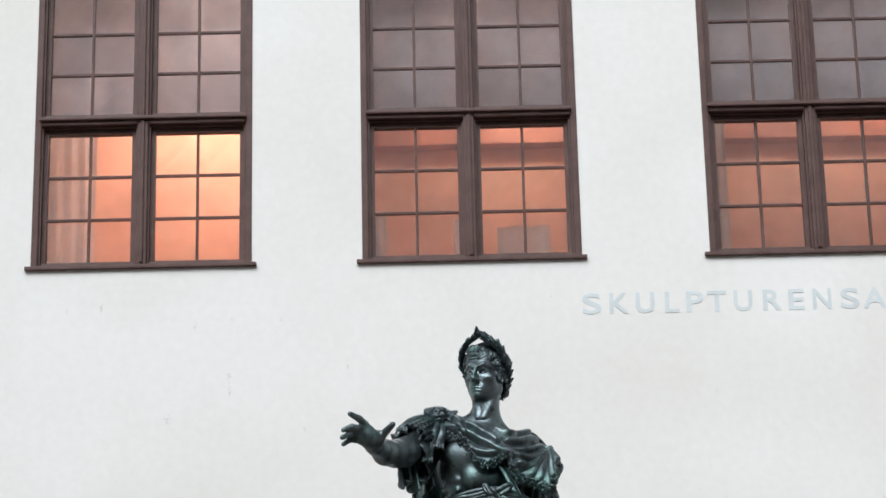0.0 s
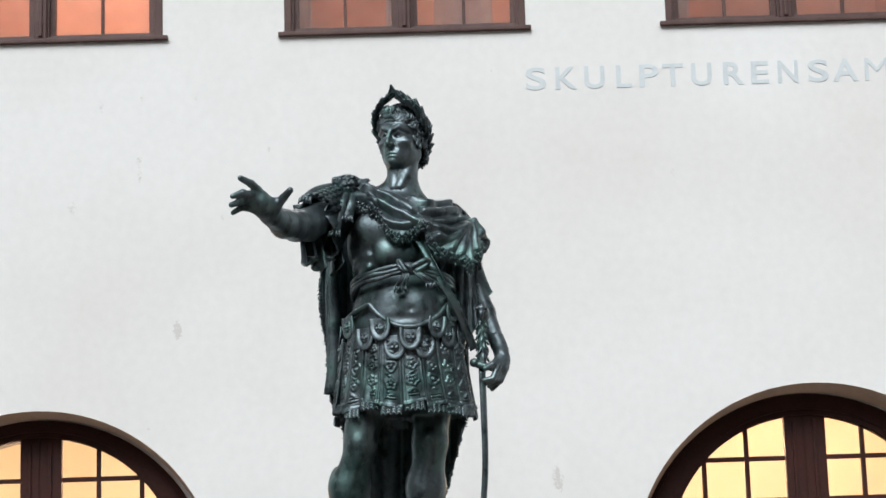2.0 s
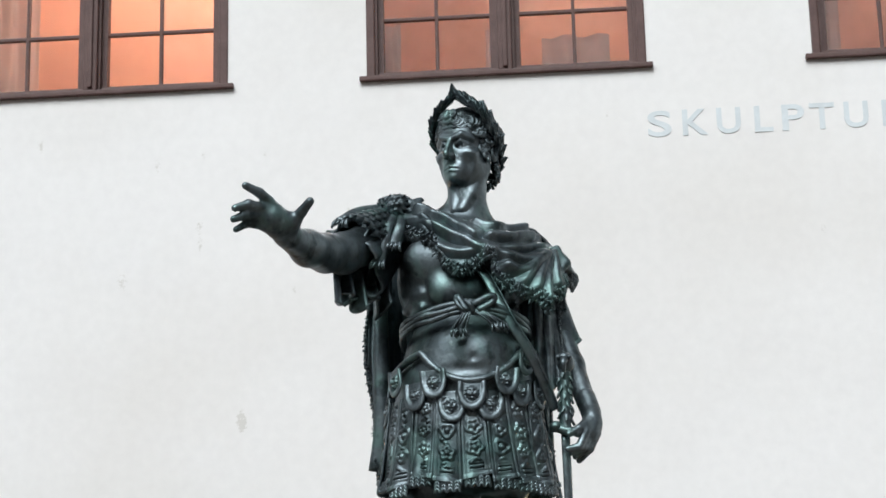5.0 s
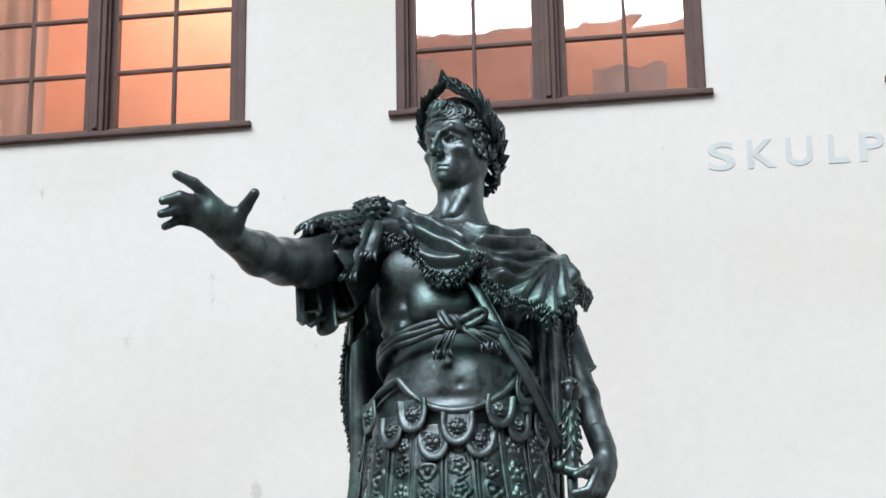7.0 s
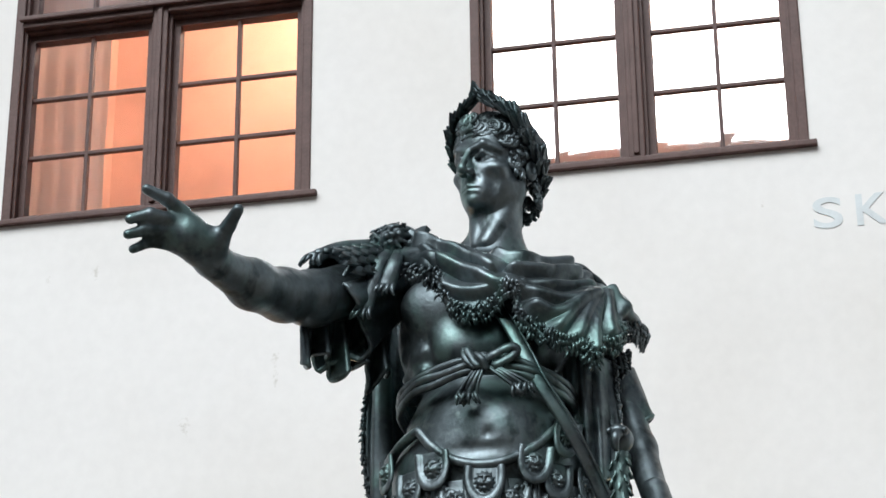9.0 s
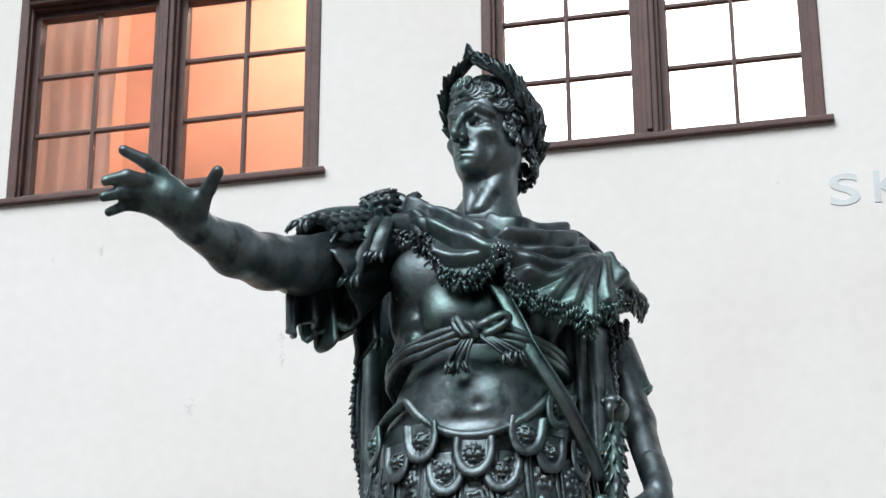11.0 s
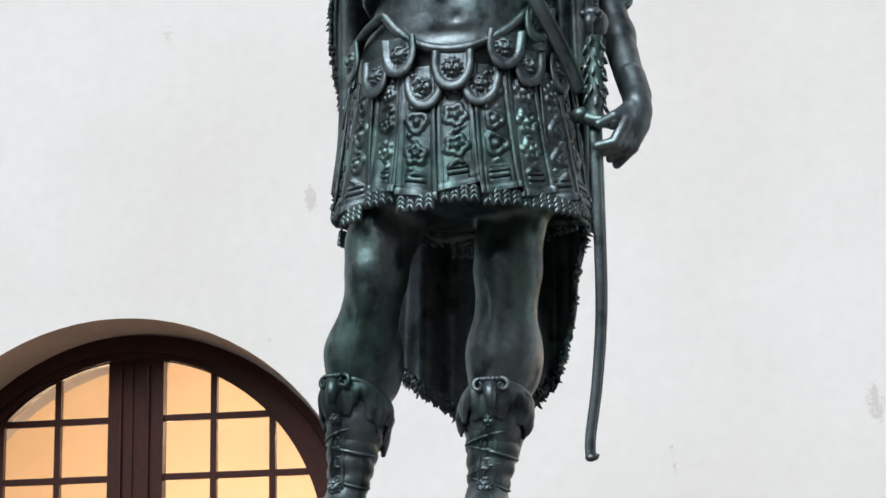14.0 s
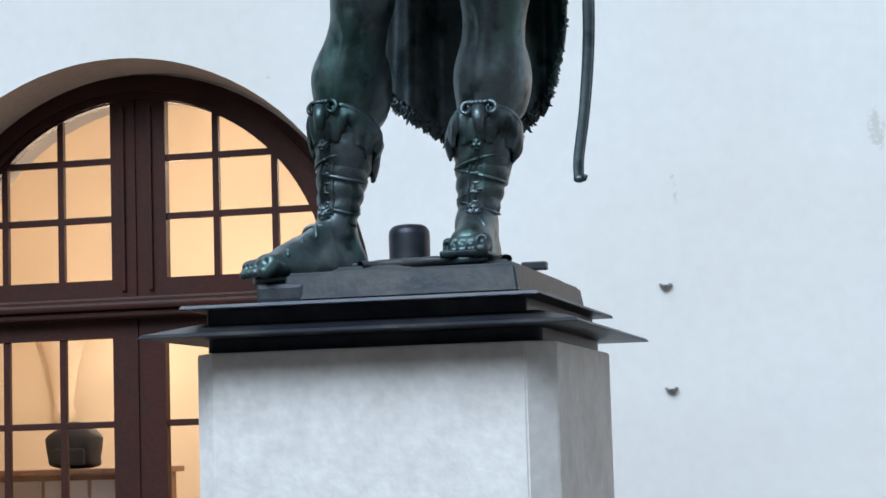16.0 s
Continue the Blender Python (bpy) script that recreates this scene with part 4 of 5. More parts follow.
    f.cap((1.022, -4.14, 2.68), (0.995, -4.10, 2.46), 0.084, 0.092, 0.05)
    f.cap((0.995, -4.10, 2.46), (0.965, -4.09, 2.27), 0.096, 0.074, 0.05)
    f.ell((0.945, -4.055, 2.475), (0.05, 0.06, 0.11), 0.03)
    f.ell((1.045, -4.05, 2.465), (0.05, 0.065, 0.12), 0.03)
    f.cap((0.965, -4.09, 2.27), (0.935, -4.085, 2.04), 0.070, 0.041, 0.04)
    f.cap((1.015, -4.225, 2.64), (0.968, -4.175, 2.36), 0.014, 0.012, 0.025)
    # right foot, pointing out and forward
    f.cap((0.555, -4.14, 2.08), (0.578, -4.13, 1.97), 0.044, 0.048, 0.03)
    f.cap((0.578, -4.14, 1.96), (0.50, -4.34, 1.95), 0.048, 0.046, 0.03)
    f.cap((0.548, -4.17, 2.05), (0.478, -4.37, 1.96), 0.042, 0.036, 0.04)
    f.cap((0.51, -4.33, 1.94), (0.448, -4.44, 1.93), 0.055, 0.042, 0.04)
    f.cap((0.578, -4.13, 1.925), (0.50, -4.34, 1.912), 0.05, 0.055, 0.03)
    # left foot, pointing forward
    f.cap((0.938, -4.08, 2.06), (0.945, -4.05, 1.985), 0.042, 0.046, 0.03)
    f.cap((0.945, -4.06, 1.98), (0.955, -4.27, 1.975), 0.045, 0.045, 0.03)
    f.cap((0.938, -4.10, 2.05), (0.955, -4.27, 1.985), 0.048, 0.04, 0.05)
    # flat soles
    f.blend(lambda p: np.maximum(p[..., 2] * 0 + 1.945 - p[..., 2], p[..., 2] - 1.965) + 0 * p[..., 0]
            + np.maximum(0, np.abs(p[..., 0] - 0.955) - 0.058) + np.maximum(0, np.abs(p[..., 1] + 4.19) - 0.165), (0.89, -4.36, 1.94), (1.02, -4.0, 1.97), 0.012)
    return f


def toes_field(foot, way, sole_z, wide):
    """Five bare toes at the open end of a boot: foot is the middle of the ball of the foot."""
    foot, way = np.array(foot, float), np.array(way, float)
    way /= np.linalg.norm(way)
    side = np.cross((0, 0, 1.0), way)
    f = Field(foot + np.array((-0.15, -0.17, -0.06)), foot + np.array((0.15, 0.12, 0.09)), 0.0042)
    f.ell(foot - way * 0.02, (0.05, 0.05, 0.036), 0.02)
    for k, (t, r, long) in enumerate(((-1.0, 0.0145, 0.040), (-0.56, 0.0155, 0.055), (-0.12, 0.016, 0.064), (0.34, 0.0165, 0.070), (0.92, 0.0235, 0.070))):
        a = foot + side * wide * t + np.array((0, 0, 0.004))
        m = a + way * long * 0.62 + side * 0.1 * wide * t + np.array((0, 0, 0.010))
        b = a + way * long + side * 0.12 * wide * t + np.array((0, 0, -0.012))
        f.cap(a, m, r * 0.95, r, 0.012)
        f.cap(m, b, r, r * 0.85, 0.006)
        f.cap(b + np.array((0, 0, r * 1.15)), b + way * 0.012 + np.array((0, 0, r * 0.9)), r * 0.5, r * 0.5, 0.003, cut=True)
    return f


def hand_field():
    f = Field((0.05, -5.2, 3.64), (0.46, -4.8, 3.94), 0.0055)
    f.cap((0.328, -4.73, 3.742), (0.270, -4.91, 3.745), 0.070, 0.046, 0.02)
    f.cap((0.272, -4.90, 3.757), (0.25, -4.96, 3.762), 0.043, 0.046, 0.03)
    f.ell((0.240, -5.0, 3.785), (0.05, 0.06, 0.062), 0.03)
    f.ell((0.215, -5.02, 3.80), (0.04, 0.045, 0.062), 0.03)
    f.ell((0.295, -4.97, 3.78), (0.035, 0.04, 0.04), 0.03)
    fingers = [((0.225, -5.045, 3.845), (0.195, -5.085, 3.868), (0.148, -5.12, 3.888), 0.0185), ((0.205, -5.055, 3.815), (0.158, -5.11, 3.817), (0.112, -5.14, 3.795), 0.018),
               ((0.198, -5.05, 3.785), (0.140, -5.10, 3.776), (0.104, -5.13, 3.755), 0.017), ((0.198, -5.02, 3.757), (0.146, -5.07, 3.754), (0.109, -5.10, 3.723), 0.0155)]
    for a, b, c, r in fingers:
        f.cap(a, b, r * 1.15, r, 0.016)
        f.cap(b, c, r * 1.02, r * 0.8, 0.008)
    f.cap((0.300, -4.955, 3.775), (0.343, -4.995, 3.812), 0.026, 0.020, 0.02)
    f.cap((0.343, -4.995, 3.812), (0.380, -5.03, 3.842), 0.020, 0.0165, 0.008)
    return f


HC = np.array((0.925, -4.07, 4.315))
YAW = radians(26)
HF, HS = np.array((-math.sin(YAW), -math.cos(YAW), 0)), np.array((math.cos(YAW), -math.sin(YAW), 0))
HU = np.array((0, 0, 1.0))
HEAD_AXES = np.array([HS, HF, HU])


def hp(s, f, u):
    """A point of the head: sideways to its left, forward, up."""
    return HC + HS * s + HF * f + HU * u


def head_field():
    f = Field((0.70, -4.34, 4.02), (1.12, -3.86, 4.56), 0.0036)
    E = lambda s, fw, u, r, k=0.02, cut=False: f.ell(hp(s, fw, u), r, k, HEAD_AXES, cut)
    C = lambda a, b, ra, rb=None, k=0.015, cut=False: f.cap(hp(*a), hp(*b), ra, rb, k, cut)
    f.cap((0.905, -4.09, 3.95), (0.925, -4.075, 4.22), 0.086, 0.080, 0.02)
    C((-0.06, 0.03, -0.09), (-0.015, 0.095, -0.27), 0.024, 0.02, 0.018)
    C((0.078, 0.0, -0.09), (0.02, 0.095, -0.27), 0.026, 0.02, 0.018)
    E(0, -0.02, 0.075, (0.118, 0.145, 0.122), 0.03)
    E(0, 0.040, -0.015, (0.095, 0.102, 0.130), 0.04)
    E(0, 0.052, -0.078, (0.084, 0.086, 0.068), 0.04)
    E(0, 0.118, -0.138, (0.032, 0.032, 0.023), 0.020)
    for q in (-1, 1):
        C((q * 0.072, -0.005, -0.052), (q * 0.030, 0.094, -0.130), 0.025, 0.024, 0.03)
        E(q * 0.062, 0.094, -0.036, (0.034, 0.034, 0.024), 0.025)
        E(q * 0.072, 0.128, -0.088, (0.014, 0.020, 0.028), 0.03, True)
        E(q * 0.045, 0.148, 0.006, (0.034, 0.037, 0.024), 0.008, True)
        E(q * 0.044, 0.106, 0.000, (0.026, 0.024, 0.021), 0.002)
        # lids, iris and brow
        C((q * 0.019, 0.135, 0.005), (q * 0.042, 0.135, 0.0185), 0.0052, 0.0060, 0.003)
        C((q * 0.042, 0.135, 0.0185), (q * 0.072, 0.111, 0.0), 0.0060, 0.0046, 0.003)
        C((q * 0.021, 0.128, -0.011), (q * 0.045, 0.127, -0.0185), 0.0040, 0.0044, 0.003)
        C((q * 0.045, 0.127, -0.0185), (q * 0.071, 0.106, -0.006), 0.0044, 0.0036, 0.003)
        E(q * 0.041, 0.131, 0.003, (0.0085, 0.008, 0.0085), 0.002, True)
        C((q * 0.014, 0.148, 0.031), (q * 0.048, 0.140, 0.043), 0.0095, 0.0090, 0.009)
        C((q * 0.048, 0.140, 0.043), (q * 0.086, 0.098, 0.024), 0.0090, 0.007, 0.009)
        E(q * 0.017, 0.163, -0.052, (0.012, 0.017, 0.012), 0.006)
        C((q * 0.026, 0.146, -0.062), (q * 0.043, 0.126, -0.092), 0.0036, 0.0026, 0.008, True)
        E(q * 0.008, 0.172, -0.065, (0.005, 0.007, 0.005), 0.003, True)
        E(q * 0.116, -0.020, -0.012, (0.017, 0.028, 0.040), 0.006)
        E(q * 0.132, -0.014, -0.010, (0.010, 0.013, 0.022), 0.004, True)
    E(0, 0.085, 0.075, (0.085, 0.05, 0.06), 0.04)
    for z in (0.078, 0.096):
        C((-0.045, 0.140, z), (0.045, 0.140, z), 0.0025, 0.0025, 0.010, True)
    C((0, 0.146, 0.034), (0, 0.187, -0.040), 0.0095, 0.0125, 0.008)
    E(0, 0.185, -0.050, (0.0160, 0.016, 0.0135), 0.008)
    E(0, 0.118, -0.102, (0.048, 0.030, 0.036), 0.025)
    C((-0.028, 0.138, -0.099), (0, 0.151, -0.094), 0.0065, 0.0090, 0.005)
    C((0.028, 0.138, -0.099), (0, 0.151, -0.094), 0.0065, 0.0090, 0.005)
    C((-0.022, 0.138, -0.114), (0, 0.147, -0.1055), 0.0080, 0.0105, 0.005)
    C((0.022, 0.138, -0.114), (0, 0.147, -0.1055), 0.0080, 0.0105, 0.005)
    C((-0.032, 0.145, -0.1055), (0, 0.160, -0.1045), 0.0034, 0.004, 0.002, True)
    C((0.032, 0.145, -0.1055), (0, 0.160, -0.1045), 0.0034, 0.004, 0.002, True)
    E(0, -0.02, 0.115, (0.120, 0.140, 0.095), 0.03)
    return f


def add_hair_and_wreath(sh):
    # curls: small rolled locks over the brow, the sides and the nape
    def lock(c, out, r, spin):
        ax = turned(out, spin)
        n = 11
        pts = [c + ax[0] * r * (1 - 0.055 * k) * math.cos(0.62 * k) + ax[1] * r * (1 - 0.055 * k) * math.sin(0.62 * k) + ax[2] * (0.004 + 0.001 * k) for k in range(n)]
        sh.tube(pts, [r * 0.46 * (1 - 0.06 * k) for k in range(n)], 6)
        sh.tube([q * 0.5 + c * 0.5 + ax[2] * r * 0.25 for q in pts[3:]], [r * 0.28 * (1 - 0.06 * k) for k in range(n - 3)], 5)
        sh.blob(c, (r * 0.7, r * 0.7, r * 0.5), ax)
    for k in range(210):
        u = -0.06 + 0.22 * ((k * 0.618) % 1)
        a = radians((k * 137.5) % 360)
        fw, s = math.cos(a), math.sin(a)
        if fw > 0.35 and u < 0.105 - 0.10 * max(0, abs(s) - 0.55):
            continue
        if abs(s) > 0.86 and -0.07 < u < 0.035 and fw > -0.35:
            continue
        if fw < -0.1 and u < -0.03 and rnd.random() < 0.3:
            continue
        h = max(0.0, min(1.0, (u - 0.075) / 0.115))
        rr = math.sqrt(max(0.05, 1 - h * h))
        p = hp(0.122 * rr * s, -0.02 + 0.148 * rr * fw, u)
        out = HS * s * rr + HF * fw * rr + HU * h
        lock(p, out, rnd.uniform(0.022, 0.031), rnd.random() * 6)
    for k in range(46):
        a = radians(-75 + 150 * (k + 0.5) / 46)
        u = 0.100 - 0.075 * abs(math.sin(a)) ** 3 + rnd.uniform(-0.012, 0.05)
        lock(hp(0.119 * math.sin(a), -0.02 + 0.15 * math.cos(a) * 0.97, u), HS * math.sin(a) + HF * math.cos(a) + HU * 0.3, rnd.uniform(0.020, 0.029), rnd.random() * 6)
    for q in (-1, 1):
        for k in range(26):
            a, u = radians(q * (58 + 40 * ((k * 0.618) % 1))), 0.10 - 0.15 * (k / 25)
            if abs(a) > radians(86) and u < 0.03:
                a = radians(q * 80)
            if abs(a) > radians(72) and u < 0.03:
                continue
            lock(hp(0.112 * math.sin(a), -0.02 + 0.140 * math.cos(a), u), HS * math.sin(a) + HF * math.cos(a), rnd.uniform(0.017, 0.024), rnd.random() * 6)
    for k in range(40):
        a, u = radians(180 + rnd.uniform(-80, 80)), rnd.uniform(-0.12, -0.02)
        lock(hp(0.108 * math.sin(a), -0.03 + 0.11 * math.cos(a), u), HS * math.sin(a) + HF * math.cos(a), rnd.uniform(0.014, 0.02), rnd.random() * 6)
    # laurel wreath: two branches that rise from the nape and meet over the brow
    for q in (-1, 1):
        wide = 1.05 if q < 0 else 1.0
        path = spline([hp(q * s * wide, fw, u) for s, fw, u in ((0.02, -0.16, -0.09), (0.080, -0.125, -0.045), (0.124, -0.065, 0.015), (0.134, 0.0, 0.075), (0.117, 0.055, 0.140), (0.072, 0.09, 0.188), (0.030 if q > 0 else 0.012, 0.105, 0.218))], 30)
        sh.tube(path, 0.012, 7)
        way = np.gradient(path, axis=0)
        for i in range(0, 30):
            w = way[i] / np.linalg.norm(way[i])
            c = path[i]
            out = c - HC - HU * 0.06
            out -= w * (out @ w)
            out /= np.linalg.norm(out)
            side = np.cross(w, out)
            for j, (spread, lift) in enumerate(((0.22, 0.02), (-0.22, 0.02), (0.0, 0.07), (0.42, 0.03), (-0.42, 0.03))):
                if (i + j) % 3 or i > (27 if q < 0 else 25):
                    continue
                d = w + side * spread * rnd.uniform(0.7, 1.1) + out * lift * rnd.uniform(0.4, 1.2)
                sh.leaf(c + side * 0.030 * spread - out * 0.002, d, out + side * 0.35 * spread, rnd.uniform(0.072, 0.090), rnd.uniform(0.044, 0.054), 0.0050)
    top = hp(0.0, 0.108, 0.215)
    for s, g in ((-0.35, 0.062), (0.25, 0.075), (0.75, 0.06)):
        sh.leaf(top + HS * s * 0.03, HU * 0.9 - HS * s * 0.55, HF, g, 0.040, 0.007)


def add_armour(sh):
    # rim of the breastplate
    th = np.linspace(-82, 88, 90)
    rim = skirt_point(th, edge_z(th), 0.012)
    belly = np.clip(np.cos(np.radians(th - 5)), 0, 1)[:, None] ** 2 * np.array((0.012, -0.012, 0))
    sh.tube(rim + belly, 0.0155, 8)
    # two rows of tongues with beast masks
    for row in (1, 0):
        for t0 in TONGUES[row]:
            rise = float(edge_z(t0)) - 3.25
            zt = 3.25 + rise * (0.55 if row else 1.0) - 0.004 - 0.052 * row
            long, half = 0.118, 9.9
            u, v = np.meshgrid(np.linspace(-1, 1, 23), np.linspace(0, 1, 21), indexing="ij")
            width = np.sqrt(np.clip(1 - (np.clip(v - 0.25, 0, 1) / 0.751) ** 2, 0.0004, 1))
            edge = np.maximum(np.abs(u), np.clip(np.sqrt(u ** 2 * width ** 2 + (np.clip(v - 0.25, 0, 1) / 0.75) ** 2), 0, 1))
            rimmed = 0.0105 * np.clip((edge - 0.70) / 0.05, 0, 1) - 0.004 * np.clip((edge - 0.95) / 0.05, 0, 1)
            tilt = -math.copysign(min(abs(t0), 60) / 60 * 6.5, t0)
            p = skirt_point(t0 + half * u * width + tilt * v, zt - long * v, 0.014 + 0.012 * (1 - row) + rimmed + 0.006 * v)
            sh.grid(p, 0.009)
            a = radians(t0 + tilt * 0.4)
            out = np.array((math.sin(a), -math.cos(a), 0.1))
            mask_head(sh, skirt_point(np.array(t0 + tilt * 0.45), np.array(zt - 0.05), 0.016 + 0.012 * (1 - row)), out / np.linalg.norm(out), np.array((0, 0, 1.0)), 0.034 if row else 0.037)
    # leather strips of the skirt, each with a border, a scroll in relief and a leafy fringe
    for k in range(20):
        t0 = -172 + 18 * k
        proud = 0.008 * (k % 2) + rnd.uniform(0, 0.004)
        u, v = np.meshgrid(np.linspace(-1, 1, 37), np.linspace(0, 1, 91), indexing="ij")
        drop = 0.325 + 0.055 * rnd.random()
        z = 3.21 - drop * v + 0.012 * u * v ** 3 * rnd.choice((-1, 1))
        border = 0.0055 * (np.abs(u) > 0.80) + 0.0055 * (v > 0.955)
        ph = rnd.random() * 6
        scroll = (0.011 * np.exp(-((u - 0.36 * np.sin(v * 27 + ph)) / 0.13) ** 2) + 0.008 * np.exp(-((u + 0.30 * np.sin(v * 27 + ph)) / 0.10) ** 2) * (np.sin(v * 54 + 2 * ph) > 0)) * (0.65 + 0.35 * np.sin(v * 95 + ph + 3 * u)) * (v > 0.06) * (v < 0.86) * (np.sin(v * 11 + ph) > -0.75)
        for vc in (0.17 + 0.04 * rnd.random(), 0.40 + 0.05 * rnd.random(), 0.63 + 0.05 * rnd.random()):
            q = np.sqrt(u ** 2 + ((v - vc) * 7.1) ** 2)
            turn = np.arctan2((v - vc) * 7.1, u)
            wide = rnd.uniform(0.36, 0.52)
            motif = 0.009 * np.exp(-((q - wide * (1 + 0.18 * np.sin(rnd.choice((3, 5, 6)) * turn + ph))) / 0.12) ** 2) + 0.012 * np.exp(-(q / 0.2) ** 2)
            scroll = np.where(q < wide + 0.25, motif, scroll)
        bars = 0.008 * ((np.abs(u) < 0.45) & (v > 0.80) & (v < 0.93) & (np.sin(v * 160) > 0.1))
        sway = 1.6 * np.sin(ph) * v ** 2
        wave = 0.012 * v ** 2 * np.sin(u * 1.5 + ph) + 0.010 * v ** 3 * np.cos(u * 3 + ph * 2)
        p = skirt_point(t0 + 9.3 * u * (0.90 + 0.10 * v) + sway, z, 0.004 + proud + border + scroll + bars + wave)
        sh.grid(p, 0.009)
        for j in range(4):
            uu = -0.72 + 0.48 * j
            for r in range(3):
                for q in (-1, 1):
                    a = radians(t0 + 8.7 * uu + sway[0, -1])
                    out, sd = np.array((math.sin(a), -math.cos(a), 0)), np.array((math.cos(a), math.sin(a), 0))
                    c = skirt_point(np.array(t0 + 8.7 * uu + sway[0, -1]), np.array(3.208 - drop - 0.013 * r), 0.012 + proud) + sd * q * 0.006
                    sh.blob(c, (0.006, 0.008, 0.015), np.array([np.cross(out, sd * q * 0.6 + HU * -1), out, (sd * q * 0.6 - HU) / 1.17]))
    # hem of the tunic under the strips
    tu, tv = np.meshgrid(np.linspace(-180, 180, 200), np.linspace(0, 1, 14), indexing="ij")
    tr = np.radians(tu)
    hem = 2.852 + 0.012 * np.sin(5 * tr + 1) + 0.008 * np.sin(12 * tr)
    hem = hem + 0.05 * np.exp(-((tu + 14) / 6) ** 2)
    sh.grid(skirt_point(tu, 3.02 * (1 - tv) + hem * tv, 0.0 + 0.012 * tv * np.sin(17 * tr + 1.5 * np.sin(3 * tr)) + 0.006 * tv * np.sin(39 * tr)), 0.008)
    # girdle: twisted cords, knot, loops and two tasselled ends
    girdle = [(0.640, -4.10, 3.475), (0.650, -4.26, 3.500), (0.72, -4.365, 3.522), (0.802, -4.405, 3.536), (0.90, -4.43, 3.552), (0.99, -4.43, 3.548), (1.082, -4.405, 3.522), (1.155, -4.32, 3.490), (1.175, -4.18, 3.470)]
    for dz, dy in ((0.020, 0.0), (0.0, -0.006), (-0.020, 0.0)):
        pts = spline(girdle, 60) + np.array((0, dy, dz))
        pts[:, 2] += 0.003 * np.sin(np.linspace(0, 26, 60) + dz * 200)
        sh.tube(pts, 0.0125, 7)
    kn = np.array((0.942, -4.455, 3.552))
    for sx in (-1, 1):
        g = 1.0 if sx > 0 else 0.55
        sh.tube(spline([kn, kn + (sx * 0.03 * g, -0.012, 0.012 * sx), kn + (sx * 0.085 * g, 0.002, 0.040), kn + (sx * 0.095 * g, 0.006, 0.018), kn + (sx * 0.03 * g, -0.010, -0.022)], 20), 0.014, 7, 0.6)
    sh.blob(kn, (0.026, 0.02, 0.03))
    sh.tube(spline([kn + (-0.02, -0.006, 0.02), kn + (0.0, -0.022, 0), kn + (0.012, -0.01, -0.03)], 9), 0.011, 7)
    for end in ((0.893, -4.452, 3.452), (1.056, -4.452, 3.468)):
        end = np.array(end)
        start = kn + (end - kn) * 0.18
        uu, vv = np.meshgrid(np.linspace(-1, 1, 15), np.linspace(0, 1, 16), indexing="ij")
        mid = start * (1 - vv[..., None]) + end * vv[..., None]
        mid = mid + np.stack([(0.015 + 0.014 * vv) * uu, -0.012 * np.sin(math.pi * vv) + 0.004 * np.cos(9.5 * uu) - 0.012 * vv ** 3 * np.sin(6 * uu + 1), 0 * uu], -1)
        sh.grid(mid, 0.008)
        for k in range(8):
            lock_tuft(sh, end + np.array((-0.027 + 0.0077 * k, -0.006 - 0.012 * (k % 2), 0.004)), np.array((0.2 * math.sin(k * 2), -0.1, -1)), np.array((0, -1.0, 0)), 0.0065, rnd.uniform(0.03, 0.042), 0.5 * math.sin(k * 5))
    # sword belt
    belt = spline([(0.93, -4.36, 3.80), (1.0, -4.375, 3.70), (1.06, -4.395, 3.58), (1.10, -4.405, 3.49), (1.17, -4.375, 3.37), (1.225, -4.31, 3.25), (1.262, -4.27, 3.15)], 40)
    sh.tube(belt, 0.024, 8, 0.35)
    for g in (-0.019, 0.019):
        sh.tube(belt + np.array((g * 0.8, -0.007, g * 0.5)), 0.004, 6)


MANTLE_TOP = [(0.60, -4.20, 4.04), (0.66, -4.275, 4.02), (0.74, -4.285, 4.005), (0.79, -4.28, 3.985), (0.84, -4.28, 3.972), (0.90, -4.28, 3.957), (0.95, -4.275, 3.945), (1.0, -4.26, 3.936), (1.05, -4.23, 3.935),
              (1.10, -4.20, 3.94), (1.15, -4.165, 3.943), (1.19, -4.15, 3.935), (1.215, -4.135, 3.915), (1.235, -4.12, 3.90), (1.25, -4.10, 3.885), (1.27, -4.08, 3.865), (1.29, -4.05, 3.845), (1.29, -3.96, 3.82)]
MANTLE_HEM = [(0.64, -4.28, 3.95), (0.68, -4.30, 3.93), (0.804, -4.36, 3.855), (0.825, -4.38, 3.79), (0.872, -4.40, 3.74), (0.931, -4.41, 3.733), (0.989, -4.41, 3.77), (1.03, -4.42, 3.765), (1.047, -4.43, 3.70),
              (1.095, -4.43, 3.655), (1.14, -4.42, 3.625), (1.213, -4.38, 3.605), (1.24, -4.36, 3.56), (1.258, -4.31, 3.63), (1.299, -4.26, 3.65), (1.297, -4.20, 3.71), (1.328, -4.08, 3.75), (1.32, -3.96, 3.765)]
